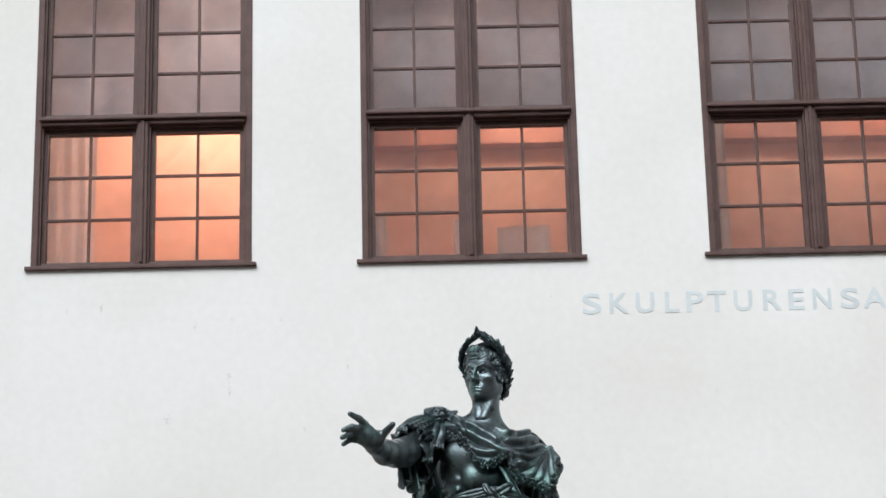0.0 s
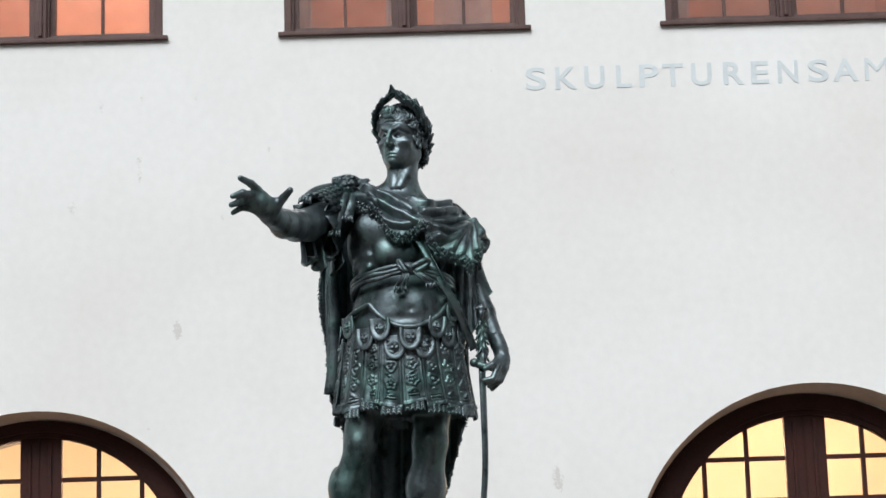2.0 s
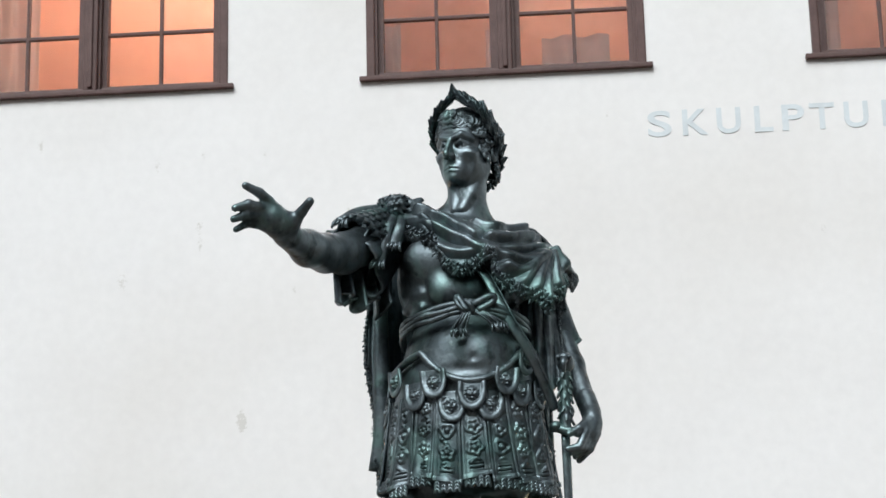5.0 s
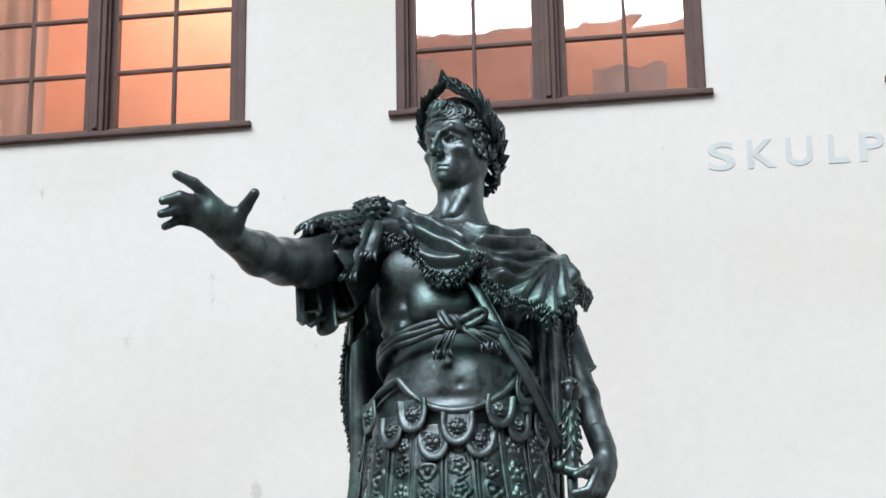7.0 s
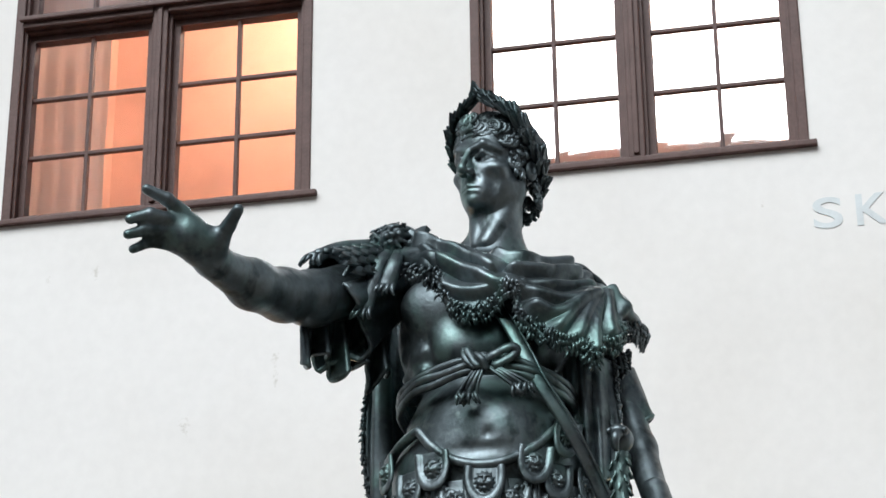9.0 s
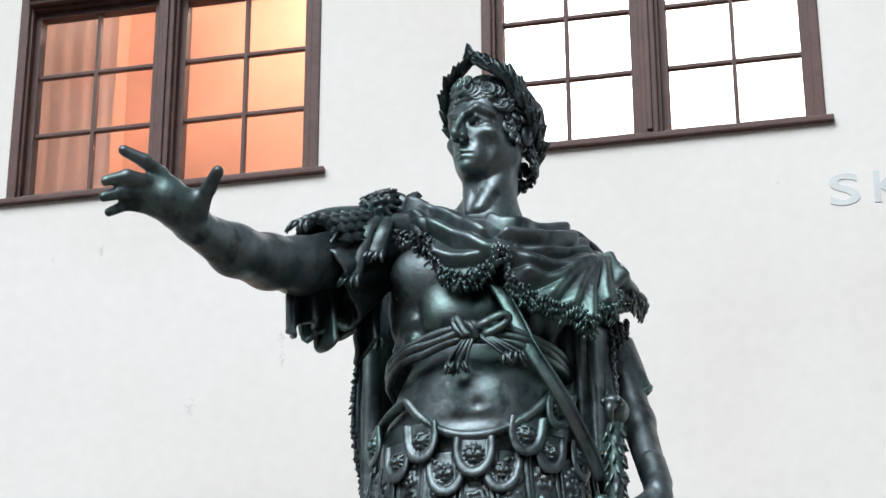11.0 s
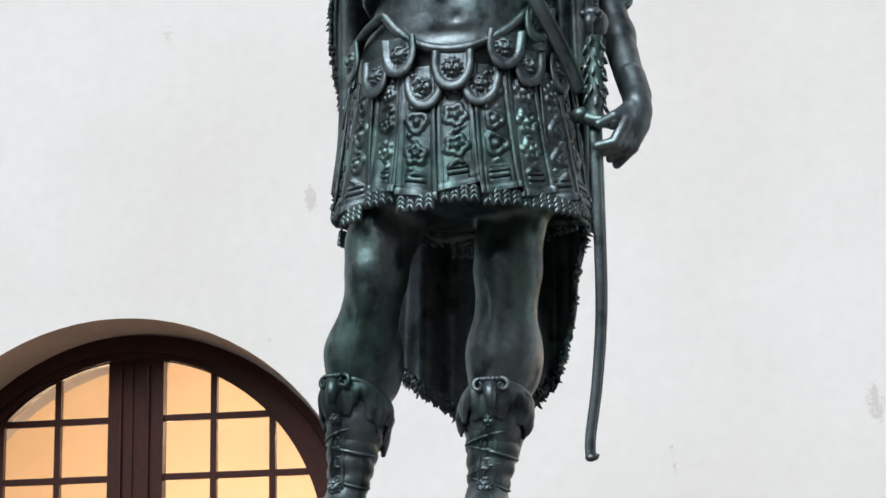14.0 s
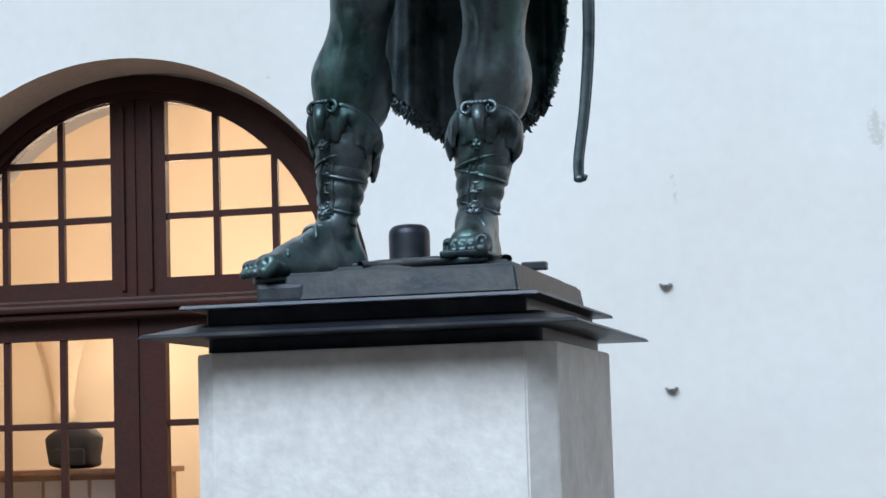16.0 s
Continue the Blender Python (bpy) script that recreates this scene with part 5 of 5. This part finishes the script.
# fold crests seen from the front, as x and z, with their height and half width
FOLDS = [(0.034, 0.034, ((0.70, 4.01), (0.84, 3.935), (0.99, 3.825))), (0.020, 0.022, ((0.72, 3.985), (0.844, 3.88), (0.96, 3.822))),
         (0.030, 0.030, ((0.73, 3.96), (0.815, 3.895), (0.90, 3.845), (1.0, 3.785), (1.13, 3.74), (1.216, 3.765), (1.246, 3.82))),
         (0.024, 0.028, ((0.93, 3.945), (1.02, 3.905), (1.11, 3.92), (1.17, 3.935))), (0.026, 0.024, ((0.99, 3.84), (1.109, 3.862), (1.20, 3.90))),
         (0.022, 0.022, ((1.02, 3.80), (1.12, 3.80), (1.24, 3.84))), (0.030, 0.030, ((1.046, 3.723), (1.146, 3.69), (1.20, 3.74), (1.246, 3.81))),
         (0.026, 0.024, ((1.14, 3.62), (1.20, 3.73), (1.246, 3.82))), (0.022, 0.018, ((1.205, 3.60), (1.225, 3.72), (1.248, 3.82))), (0.026, 0.020, ((1.239, 3.55), (1.242, 3.70), (1.252, 3.82))),
         (0.024, 0.022, ((1.285, 3.64), (1.27, 3.74), (1.255, 3.83))), (0.024, 0.026, ((1.325, 3.745), (1.29, 3.80), (1.258, 3.85))), (0.018, 0.022, ((0.74, 3.95), (0.80, 3.835), (0.90, 3.785), (0.98, 3.79)))]


def add_mantle(sh, body):
    """The cloak across the chest: it hangs from the right shoulder in swags and is gathered on the left one."""
    nu, nv = 320, 90
    top, hem = spline(MANTLE_TOP, nu), spline(MANTLE_HEM, nu)
    u, v = np.linspace(0, 1, nu)[:, None], np.linspace(0, 1, nv)[None, :]
    p = top[:, None] * (1 - v[..., None]) + hem[:, None] * v[..., None]
    out = p - np.array((0.93, -4.02, 0))
    out[..., 2] = 0.14
    out /= np.linalg.norm(out, axis=-1, keepdims=True)
    p = p + out * (0.028 * np.sin(math.pi * v))[..., None]
    for k in range(10):
        p = p + out * (0.7 * np.maximum(0, 0.020 - body.at(p)))[..., None]
    for k in range(26):
        p[1:-1, 1:-1] = (p[:-2, 1:-1] + p[2:, 1:-1] + p[1:-1, :-2] + p[1:-1, 2:]) / 4
    # crests with a steep lower side
    lift = np.zeros((nu, nv))
    for high, half, way in FOLDS:
        c = spline(np.array([(x, 0, z) for x, z in way]), 260)[:, (0, 2)].astype(np.float32)
        dx, dz = (p[..., q, None].astype(np.float32) - c[:, k] for k, q in ((0, 0), (1, 2)))
        d2 = dx ** 2 + dz ** 2
        near = d2.argmin(-1)
        d = np.sqrt(np.take_along_axis(d2, near[..., None], -1)[..., 0])
        below = np.take_along_axis(dz, near[..., None], -1)[..., 0] < 0
        along = near / 259
        taper = np.clip(along / 0.12, 0.25, 1) * np.clip((1 - along) / 0.08, 0.35, 1)
        lift = np.maximum(lift, 1.8 * high * taper * np.clip(1 - d / (half * np.where(below, 1.05, 2.3)), 0, 1) ** 1.3)
    lift += 0.004 * np.sin(2 * math.pi * 9 * u + 5 * v)
    nrm = np.cross(np.gradient(p, axis=0), np.gradient(p, axis=1))
    nrm /= np.maximum(np.linalg.norm(nrm, axis=-1, keepdims=True), 1e-9)
    nrm *= np.sign((nrm * out).sum(-1, keepdims=True) + 1e-6)
    p = p + (0.5 * nrm + 0.5 * out) * (lift - 0.006)[..., None]
    for k in range(3):
        p[1:-1] = 0.25 * p[:-2] + 0.5 * p[1:-1] + 0.25 * p[2:]
        p[:, 1:-1] = 0.25 * p[:, :-2] + 0.5 * p[:, 1:-1] + 0.25 * p[:, 2:]
    sh.grid(p, 0.012)
    fringe(sh, p[6:, -1] + np.array((0, 0, -0.004)), (0, 0, -1), out[6:, -1], 0.023, 0.011, 3)
    sh.tube(top + out[:, 0] * 0.004, 0.011, 8)
    fringe(sh, spline(np.array(MANTLE_TOP[4:8]) + np.array((0, 0.02, 0.010)), 30), (0.5, -0.5, 0.2), (0, -0.7, 0.6), 0.012, 0.010, 1)
    # cast-off end over the left shoulder
    tail = [np.array((1.268 + 0.03 * math.sin(a * 9), -4.16 + 0.18 * a, 3.70 - 0.10 * math.sin(a * 7) ** 2)) for a in np.linspace(0, 1, 26)]
    fringe(sh, tail, (0.3, 0, -1), (0.8, -0.5, 0), 0.021, 0.010, 2)
    u2, v2 = np.meshgrid(np.linspace(-1, 1, 44), np.linspace(0, 1, 30), indexing="ij")
    q = np.stack([1.205 + 0.072 * u2 + 0.02 * v2, -4.16 - 0.10 * (1 - u2 ** 2) * (1 - 0.4 * v2) + 0.020 * (1 - 2 * np.abs((1.9 * u2 + 0.5 * v2) % 1 - 0.5) * 2) * (0.3 + 0.7 * v2), 3.62 - 0.42 * v2 * (1 - 0.25 * u2)], -1)
    sh.grid(q, 0.012)
    fringe(sh, q[-1], (0.5, 0, -0.6), (0.5, -0.5, 0), 0.019, 0.014, 2)


def add_left_cuff(sh):
    """Short sleeve end that stands off the left elbow."""
    ang, v = np.meshgrid(np.linspace(0, 2 * math.pi, 40), np.linspace(0, 1, 14), indexing="ij")
    a, b = np.array((1.258, -3.985, 3.64)), np.array((1.306, -3.965, 3.46))
    ax = (b - a) / np.linalg.norm(b - a)
    e1 = np.cross(ax, (0, -1.0, 0))
    e1 /= np.linalg.norm(e1)
    e2 = np.cross(ax, e1)
    r = 0.062 + 0.012 * v + 0.006 * np.sin(5 * ang + 2 * v) * v
    p = a + (b - a) * (v * (1 + 0.18 * np.cos(ang + 0.4)))[..., None] + (e1 * np.cos(ang)[..., None] + e2 * np.sin(ang)[..., None]) * r[..., None]
    sh.grid(p, 0.010)
    sh.tube(p[:, -1], 0.0085, 7)


def add_sleeve(sh):
    first = len(sh.v)
    a, b = np.array((0.615, -4.10, 4.0)), np.array((0.435, -4.40, 3.86))
    ax = (b - a) / np.linalg.norm(b - a)
    up = HU - ax * ax[2]
    up /= np.linalg.norm(up)
    sd = np.cross(ax, up)
    nu, nv = 90, 26
    ang, v = np.meshgrid(np.linspace(0, 2 * math.pi, nu), np.linspace(0, 1, nv), indexing="ij")
    low = np.clip(-np.cos(ang), 0, 1)
    r = 0.093 + 0.008 * v + 0.026 * low * v + 0.022 * v ** 2 * np.sin(7 * ang + 1.5 * v) + 0.006 * v * np.sin(19 * ang)
    along = (0.32 + 0.05 * np.sin(3 * ang)) * v
    p = a + ax * along[..., None] + (up * np.cos(ang)[..., None] + sd * np.sin(ang)[..., None]) * r[..., None] + HU * (-0.10 * low ** 1.5 * v)[..., None]
    sh.grid(p, 0.012)
    sh.tube(p[:, -1], 0.008, 7)
    # ruffled end of the tunic that hangs under the arm
    u2, v2 = np.meshgrid(np.linspace(0, 1, 120), np.linspace(0, 1, 24), indexing="ij")
    drop = 0.165 + 0.030 * np.sin(2 * math.pi * 2.6 * u2 + 1.2) + 0.016 * np.sin(2 * math.pi * 5.3 * u2)
    fold = (0.030 * np.sin(2 * math.pi * 4.6 * u2 + 0.6) + 0.012 * np.sin(2 * math.pi * 9.5 * u2)) * v2
    q = np.stack([0.385 + 0.215 * u2 + 0.8 * fold, -4.43 + 0.26 * u2 - fold, 3.825 - drop * v2], -1)
    sh.grid(q, 0.012)
    sh.tube(q[:, -1], 0.008, 7)
    # scaled flap on top of the shoulder and three hanging paws
    for i in range(6):
        for j in range(7):
            th = radians(-12 + 15 * j)
            c = a + ax * (0.08 + 0.042 * i) + (up * math.cos(th) - sd * math.sin(th)) * 0.126
            sh.leaf(c, ax + 0.15 * (up * math.sin(th)), up * math.cos(th) - sd * math.sin(th), 0.058, 0.036, 0.008)
    for s0, s1, s2 in (((0.60, -4.25, 4.07), (0.535, -4.34, 4.0), (0.50, -4.40, 3.90)), ((0.64, -4.27, 4.05), (0.605, -4.36, 3.95), (0.565, -4.38, 3.80)), ((0.57, -4.22, 4.09), (0.48, -4.33, 4.04), (0.42, -4.42, 3.97)),
                       ((0.66, -4.28, 4.04), (0.655, -4.35, 3.96), (0.63, -4.355, 3.88))):
        pts = spline([s0, s1, s2], 16)
        sh.tube(pts, np.linspace(0.016, 0.028, 16), 8, 0.45)
        for k in range(8):
            lock_tuft(sh, pts[-1] + np.array((-0.026 + 0.0075 * k, -0.010 * (k % 2), 0.008)), np.array((-0.3, -0.3, -1)), np.array((0, -1.0, 0)), 0.0065, rnd.uniform(0.028, 0.04), 0.4 * math.sin(k * 7))
    # shoulder clasp: a lion's mask with curled mane
    mask_head(sh, (0.64, -4.285, 4.07), np.array((-0.2, -0.93, 0.3)), np.array((0, 0.3, 0.95)), 0.062)
    ring_pts = [np.array((0.635 + 0.072 * math.cos(a2), -4.225 + 0.03 * math.sin(a2 * 2), 4.075 + 0.035 * math.sin(a2))) for a2 in np.linspace(0, 6.2, 40)]
    fringe(sh, ring_pts, (0, -0.3, -0.8), (0, -0.8, 0.5), 0.020, 0.011, 2)
    for base, way in (((0.66, -4.27, 4.06), (0.2, -0.3, 1.0)), ((0.70, -4.27, 4.06), (1.0, -0.2, 0.75)), ((0.62, -4.26, 4.07), (-0.9, -0.2, 0.45)), ((0.68, -4.29, 4.05), (0.9, -0.5, -0.3))):
        sh.leaf(base, way, (0, -0.9, 0.4), 0.060, 0.052, 0.010)
    sh.tube(spline([(0.56, -4.15, 4.12), (0.65, -4.22, 4.115), (0.73, -4.22, 4.06), (0.80, -4.20, 4.02)], 20), np.linspace(0.028, 0.016, 20), 8)
    for k in range(first, len(sh.v)):
        sh.v[k] = sh.v[k] - np.array((0, 0, 0.035))


def add_cape(sh):
    nu, nv = 140, 70
    plan = spline([(0.50, -4.0, 0), (0.51, -3.93, 0), (0.60, -3.84, 0), (0.75, -3.78, 0), (0.92, -3.76, 0), (1.08, -3.79, 0), (1.18, -3.85, 0), (1.235, -3.95, 0)], nu)
    foot_x = [0.50, 0.53, 0.565, 0.60, 0.63, 0.70, 0.80, 0.90, 1.02, 1.09, 1.136, 1.218, 1.262]
    foot_z = [3.02, 2.90, 2.84, 2.56, 2.48, 2.42, 2.35, 2.33, 2.36, 2.46, 2.60, 2.87, 2.95]
    zb = np.interp(plan[:, 0], foot_x, foot_z)
    u, v = np.meshgrid(np.linspace(0, 1, nu), np.linspace(0, 1, nv), indexing="ij")
    fold = 0.030 * np.sin(2 * math.pi * 4 * u + 0.8 + 0.7 * v) * (0.2 + 0.8 * v) + 0.008 * np.sin(2 * math.pi * 11 * u + 3 * v)
    zt = 3.93 + 0.04 * np.sin(math.pi * u)
    z = zt * (1 - v) + zb[:, None] * v
    # close to the shoulders above, falling free below; the outer edge swings in and out
    x = plan[:, 0][:, None] + 0.0 * v - 0.035 * np.clip(1 - u * 5, 0, 1) * np.sin(math.pi * np.clip((3.75 - z) / 0.5, 0, 1)) + 0.045 * np.clip(1 - u * 5, 0, 1) * np.clip(1 - v * 5, 0, 1)
    y = plan[:, 1][:, None] + 1.7 * fold
    p = np.stack([x, y, z], -1)
    sh.grid(p, 0.014)
    fringe(sh, p[:, -1], (0, 0, -1), (0, -0.6, 0), 0.020, 0.010, 3)
    fringe(sh, p[0], (-0.25, 0, -0.9), (-0.1, -1.0, 0), 0.018, 0.008, 3)
    fringe(sh, p[-1], (0.25, 0, -0.9), (0.1, -1.0, 0), 0.014, 0.008, 2)
    # narrow turned-back fold along the right-hand edge
    q = spline([(0.53, -4.0, 3.72), (0.535, -4.01, 3.4), (0.535, -4.01, 3.15), (0.515, -4.0, 2.97)], 30)
    sh.tube(q, np.linspace(0.03, 0.045, 30), 8, 0.5)
    fringe(sh, [(0.48, -4.0, 3.0), (0.555, -4.02, 2.97)], (0, 0, -1), (0, -1, 0), 0.016, 0.009, 2)


def add_sword_and_hand(sh):
    # scabbard, cross-guard, grip and the bird-headed pommel
    sc = spline([(1.300, -4.285, 3.05), (1.302, -4.28, 2.80), (1.300, -4.272, 2.55), (1.282, -4.265, 2.35), (1.258, -4.26, 2.20), (1.256, -4.26, 2.145)], 40)
    sh.tube(sc, np.linspace(0.019, 0.013, 40), 10, 0.5)
    sh.tube(sc + np.array((0.012, -0.003, 0)), 0.004, 6)
    sh.blob((1.258, -4.26, 2.145), (0.016, 0.012, 0.011))
    sh.tube(spline([(1.256, -4.26, 2.15), (1.270, -4.26, 2.142), (1.276, -4.26, 2.155)], 8), 0.006, 6)
    sh.tube(spline([(1.262, -4.30, 3.075), (1.30, -4.305, 3.058), (1.352, -4.30, 3.05)], 10), 0.019, 8)
    sh.blob((1.262, -4.305, 3.075), (0.026, 0.024, 0.024))
    sh.blob((1.35, -4.30, 3.05), (0.02, 0.02, 0.022))
    sh.tube(spline([(1.303, -4.295, 3.06), (1.305, -4.295, 3.2), (1.308, -4.295, 3.31)], 24), 0.023 + 0.001 * np.sin(np.arange(24) * 2.2), 9)
    sh.blob((1.312, -4.295, 3.335), (0.036, 0.040, 0.042))
    sh.blob((1.306, -4.325, 3.352), (0.032, 0.030, 0.022))
    for q in (-1, 1):
        sh.blob((1.306 + 0.022 * q, -4.345, 3.350), (0.010, 0.010, 0.010))
    sh.tube(spline([(1.306, -4.335, 3.345), (1.304, -4.368, 3.322), (1.304, -4.358, 3.285)], 8), np.linspace(0.020, 0.007, 8), 7)
    for k in range(30):
        a, z = k * 2.4, 3.09 + 0.2 * k / 30
        w = np.array((math.cos(a), math.sin(a), 0))
        sh.leaf(np.array((1.305, -4.295, z + 0.02)) + w * 0.020, w * 0.35 + np.array((0, 0, -1.0)), w, 0.034, 0.022, 0.004)
    f = Field((1.24, -4.42, 2.86), (1.50, -4.06, 3.26), 0.0055)
    f.cap((1.385, -4.15, 3.22), (1.404, -4.19, 3.15), 0.041, 0.042, 0.02)
    f.ell((1.408, -4.22, 3.10), (0.042, 0.045, 0.062), 0.02)
    f.ell((1.395, -4.245, 3.06), (0.038, 0.035, 0.05), 0.02)
    for k in range(4):
        a = np.array((1.425 - 0.014 * k, -4.225 - 0.020 * k, 3.055 - 0.0 * k))
        b = a + np.array((-0.03, -0.02, -0.065))
        c = b + np.array((-0.045, -0.004 * k, -0.045 + 0.012 * k))
        f.cap(a, b, 0.018, 0.0165, 0.008)
        f.cap(b, c, 0.0165, 0.013, 0.005)
    f.cap((1.39, -4.25, 3.10), (1.355, -4.30, 3.065), 0.021, 0.017, 0.015)
    f.cap((1.355, -4.30, 3.065), (1.315, -4.325, 3.04), 0.017, 0.014, 0.006)
    sh.add(*f.skin())


def add_boot(sh, knee, ankle, top_c, r_top, face, toe):
    """Open-toed boot: rolled top with a ram's mask, hanging beast skin and laced straps."""
    top_c, knee, ankle, face = (np.array(x, float) for x in (top_c, knee, ankle, face))
    face /= np.linalg.norm(face)
    side = np.cross(HU, face)
    ax = top_c - ankle
    # sleeve of the boot
    nu, nv = 48, 26
    ang, v = np.meshgrid(np.linspace(0, 2 * math.pi, nu), np.linspace(0, 1, nv), indexing="ij")
    cen = top_c * (1 - v[..., None]) + ankle * v[..., None]
    r = (r_top * (1 - v) ** 1.15 + 0.047 * (1 - (1 - v) ** 1.15)) + 0.003 * np.sin(v * 38 + 2 * np.sin(ang))
    tilt = 0.055 * np.cos(ang) * (1 - v)
    p = cen + (face * np.cos(ang)[..., None] + side * np.sin(ang)[..., None]) * r[..., None] + HU * tilt[..., None]
    sh.grid(p, 0.010)
    # rolled rim
    sh.tube(p[:, 0] + HU * 0.004, 0.0145, 8)
    sh.tube(p[:, 2] + (p[:, 2] - cen[:, 2]) * 0.06, 0.009, 8)
    # ram's head in front
    c = top_c + face * (r_top + 0.012) + HU * 0.040
    sh.blob(c, (0.030, 0.024, 0.030), np.array([side, face, HU]))
    sh.tube([c + face * 0.012 + HU * 0.010, c + face * 0.022 - HU * 0.024, c + face * 0.020 - HU * 0.058], [0.021, 0.017, 0.011], 9)
    for q in (-1, 1):
        horn = [c + side * q * (0.032 + (0.019 - 0.0022 * a) * math.sin(a)) + HU * (0.006 + (0.019 - 0.0022 * a) * math.cos(a)) + face * (0.002 + 0.003 * a) for a in np.linspace(-1.2, 6.0, 22)]
        sh.tube(horn, np.linspace(0.0085, 0.004, 22), 7)
    for k in range(9):
        lock_tuft(sh, c + side * (-0.024 + 0.006 * k) + HU * 0.026 + face * 0.008, -HU * 0.5 + face * 0.6 + side * 0.3 * math.sin(k * 3), face, 0.006, 0.016, 0.4)
    # skin turned down round the top, with a ragged edge
    au, av = np.meshgrid(np.linspace(0, 2 * math.pi, 90), np.linspace(0, 1, 18), indexing="ij")
    ragged = 0.070 + 0.022 * np.sin(5 * au + 1) + 0.012 * np.sin(13 * au) + 0.007 * np.sin(29 * au + 2)
    ragged = np.where(np.cos(au) > 0.88, 0.10, ragged)
    skin_r = r_top + 0.010 + 0.010 * np.sin(math.pi * av) - 0.012 * av + 0.004 * np.sin(9 * au + 3 * av) * av + 0.004 * np.sin(23 * au) * av
    low = (top_c - ankle) / np.linalg.norm(top_c - ankle)
    q = top_c + (face * np.cos(au)[..., None] + side * np.sin(au)[..., None]) * skin_r[..., None] - low * (ragged * av)[..., None] + HU * (0.055 * np.cos(au) + 0.004)[..., None]
    sh.grid(q, 0.009)
    # front seam, mask at the instep and crossed straps
    front = np.array([cen[0, j] + face * (r[0, j] + 0.006) + HU * tilt[0, j] for j in range(4, nv)])
    for q in (-0.020, 0.020):
        sh.tube(front + side * q - face * 0.004, 0.0045, 6)
    for k in range(2, len(front) - 3, 2):
        sh.blob(front[k] - face * 0.004, (0.014, 0.006, 0.006), np.array([side, face, HU]))
    mask_head(sh, front[-4] + face * 0.004, face, HU, 0.027)
    mask_head(sh, front[4] + face * 0.01, face, HU, 0.022)
    for j0, turn in ((8, 1), (12, -1), (16, 1), (20, -1)):
        pts = [cen[0, j0] + (face * math.cos(a) + side * math.sin(a)) * (r[0, j0] + 0.005) + HU * 0.02 * turn * math.sin(a) for a in np.linspace(0, 2 * math.pi, 30)]
        sh.tube(pts, 0.0055, 6, 0.6)
    toe = np.array(toe, float)
    along = toe - ankle
    fw = np.array((along[0], along[1], 0))
    fw /= np.linalg.norm(fw)
    sd = np.cross(HU, fw)
    for t, half, h in ((0.30, 0.040, 0.043), (0.50, 0.044, 0.033), (0.72, 0.050, 0.025)):
        c = ankle + along * t
        pts = [c + sd * half * math.sin(a) + fw * 0.03 * math.cos(2 * a + t * 5) * 0.4 + HU * (h * math.cos(a)) for a in np.linspace(-1.6, 1.6, 20)]
        sh.tube(pts, 0.0055, 6, 0.6)
        pts = [c + sd * half * math.sin(a) + fw * 0.05 * math.sin(a) + HU * (h * math.cos(a)) for a in np.linspace(-1.6, 1.6, 20)]
        sh.tube(pts, 0.005, 6, 0.6)
    # sole
    u, v = np.meshgrid(np.linspace(-1, 1, 12), np.linspace(0, 1, 24), indexing="ij")
    wide = 0.042 + 0.016 * np.sin(np.clip(v * 1.15 - 0.15, 0, 1) * math.pi * 0.8)
    ends = np.sqrt(np.clip(1 - ((v - 0.5) / 0.505) ** 6, 0.02, 1))
    heel = ankle - fw * 0.045
    p = np.stack([heel[i] + (toe[i] + fw[i] * 0.02 - heel[i]) * v + sd[i] * u * wide * ends for i in range(2)] + [toe[2] - 0.026 + 0 * u], -1)
    sh.grid(p, 0.018)


def build_statue():
    sh = Shape()
    body = body_field()
    for f in (body, hand_field(), head_field(), toes_field((0.449, -4.435, 1.925), (-0.456, -0.89, 0), 1.9, 0.050), toes_field((0.956, -4.275, 1.972), (0.02, -1.0, 0), 1.95, 0.046)):
        sh.add(*f.skin())
    add_hair_and_wreath(sh)
    add_armour(sh)
    add_mantle(sh, body)
    add_left_cuff(sh)
    add_sleeve(sh)
    add_cape(sh)
    add_sword_and_hand(sh)
    add_boot(sh, (0.66, -4.2, 2.68), (0.555, -4.15, 2.06), (0.588, -4.155, 2.335), 0.086, (-0.35, -0.93, 0), (0.440, -4.455, 1.925))
    add_boot(sh, (1.02, -4.15, 2.70), (0.938, -4.085, 2.05), (0.972, -4.09, 2.315), 0.088, (0.05, -1.0, 0), (0.957, -4.33, 1.965))
    base = np.array((0.80, -4.15, 1.90))
    me = bpy.data.meshes.new("statue")
    me.from_pydata((np.concatenate(sh.v) - base).tolist(), [], sh.f)
    me.update()
    me.polygons.foreach_set("use_smooth", [True] * len(me.polygons))
    me.materials.append(BRONZE)
    ob = new("statue", me)
    ob.location = base
    tagged(ob, "dark green bronze statue of a laurelled Roman commander on a pedestal", "statue")


build_statue()
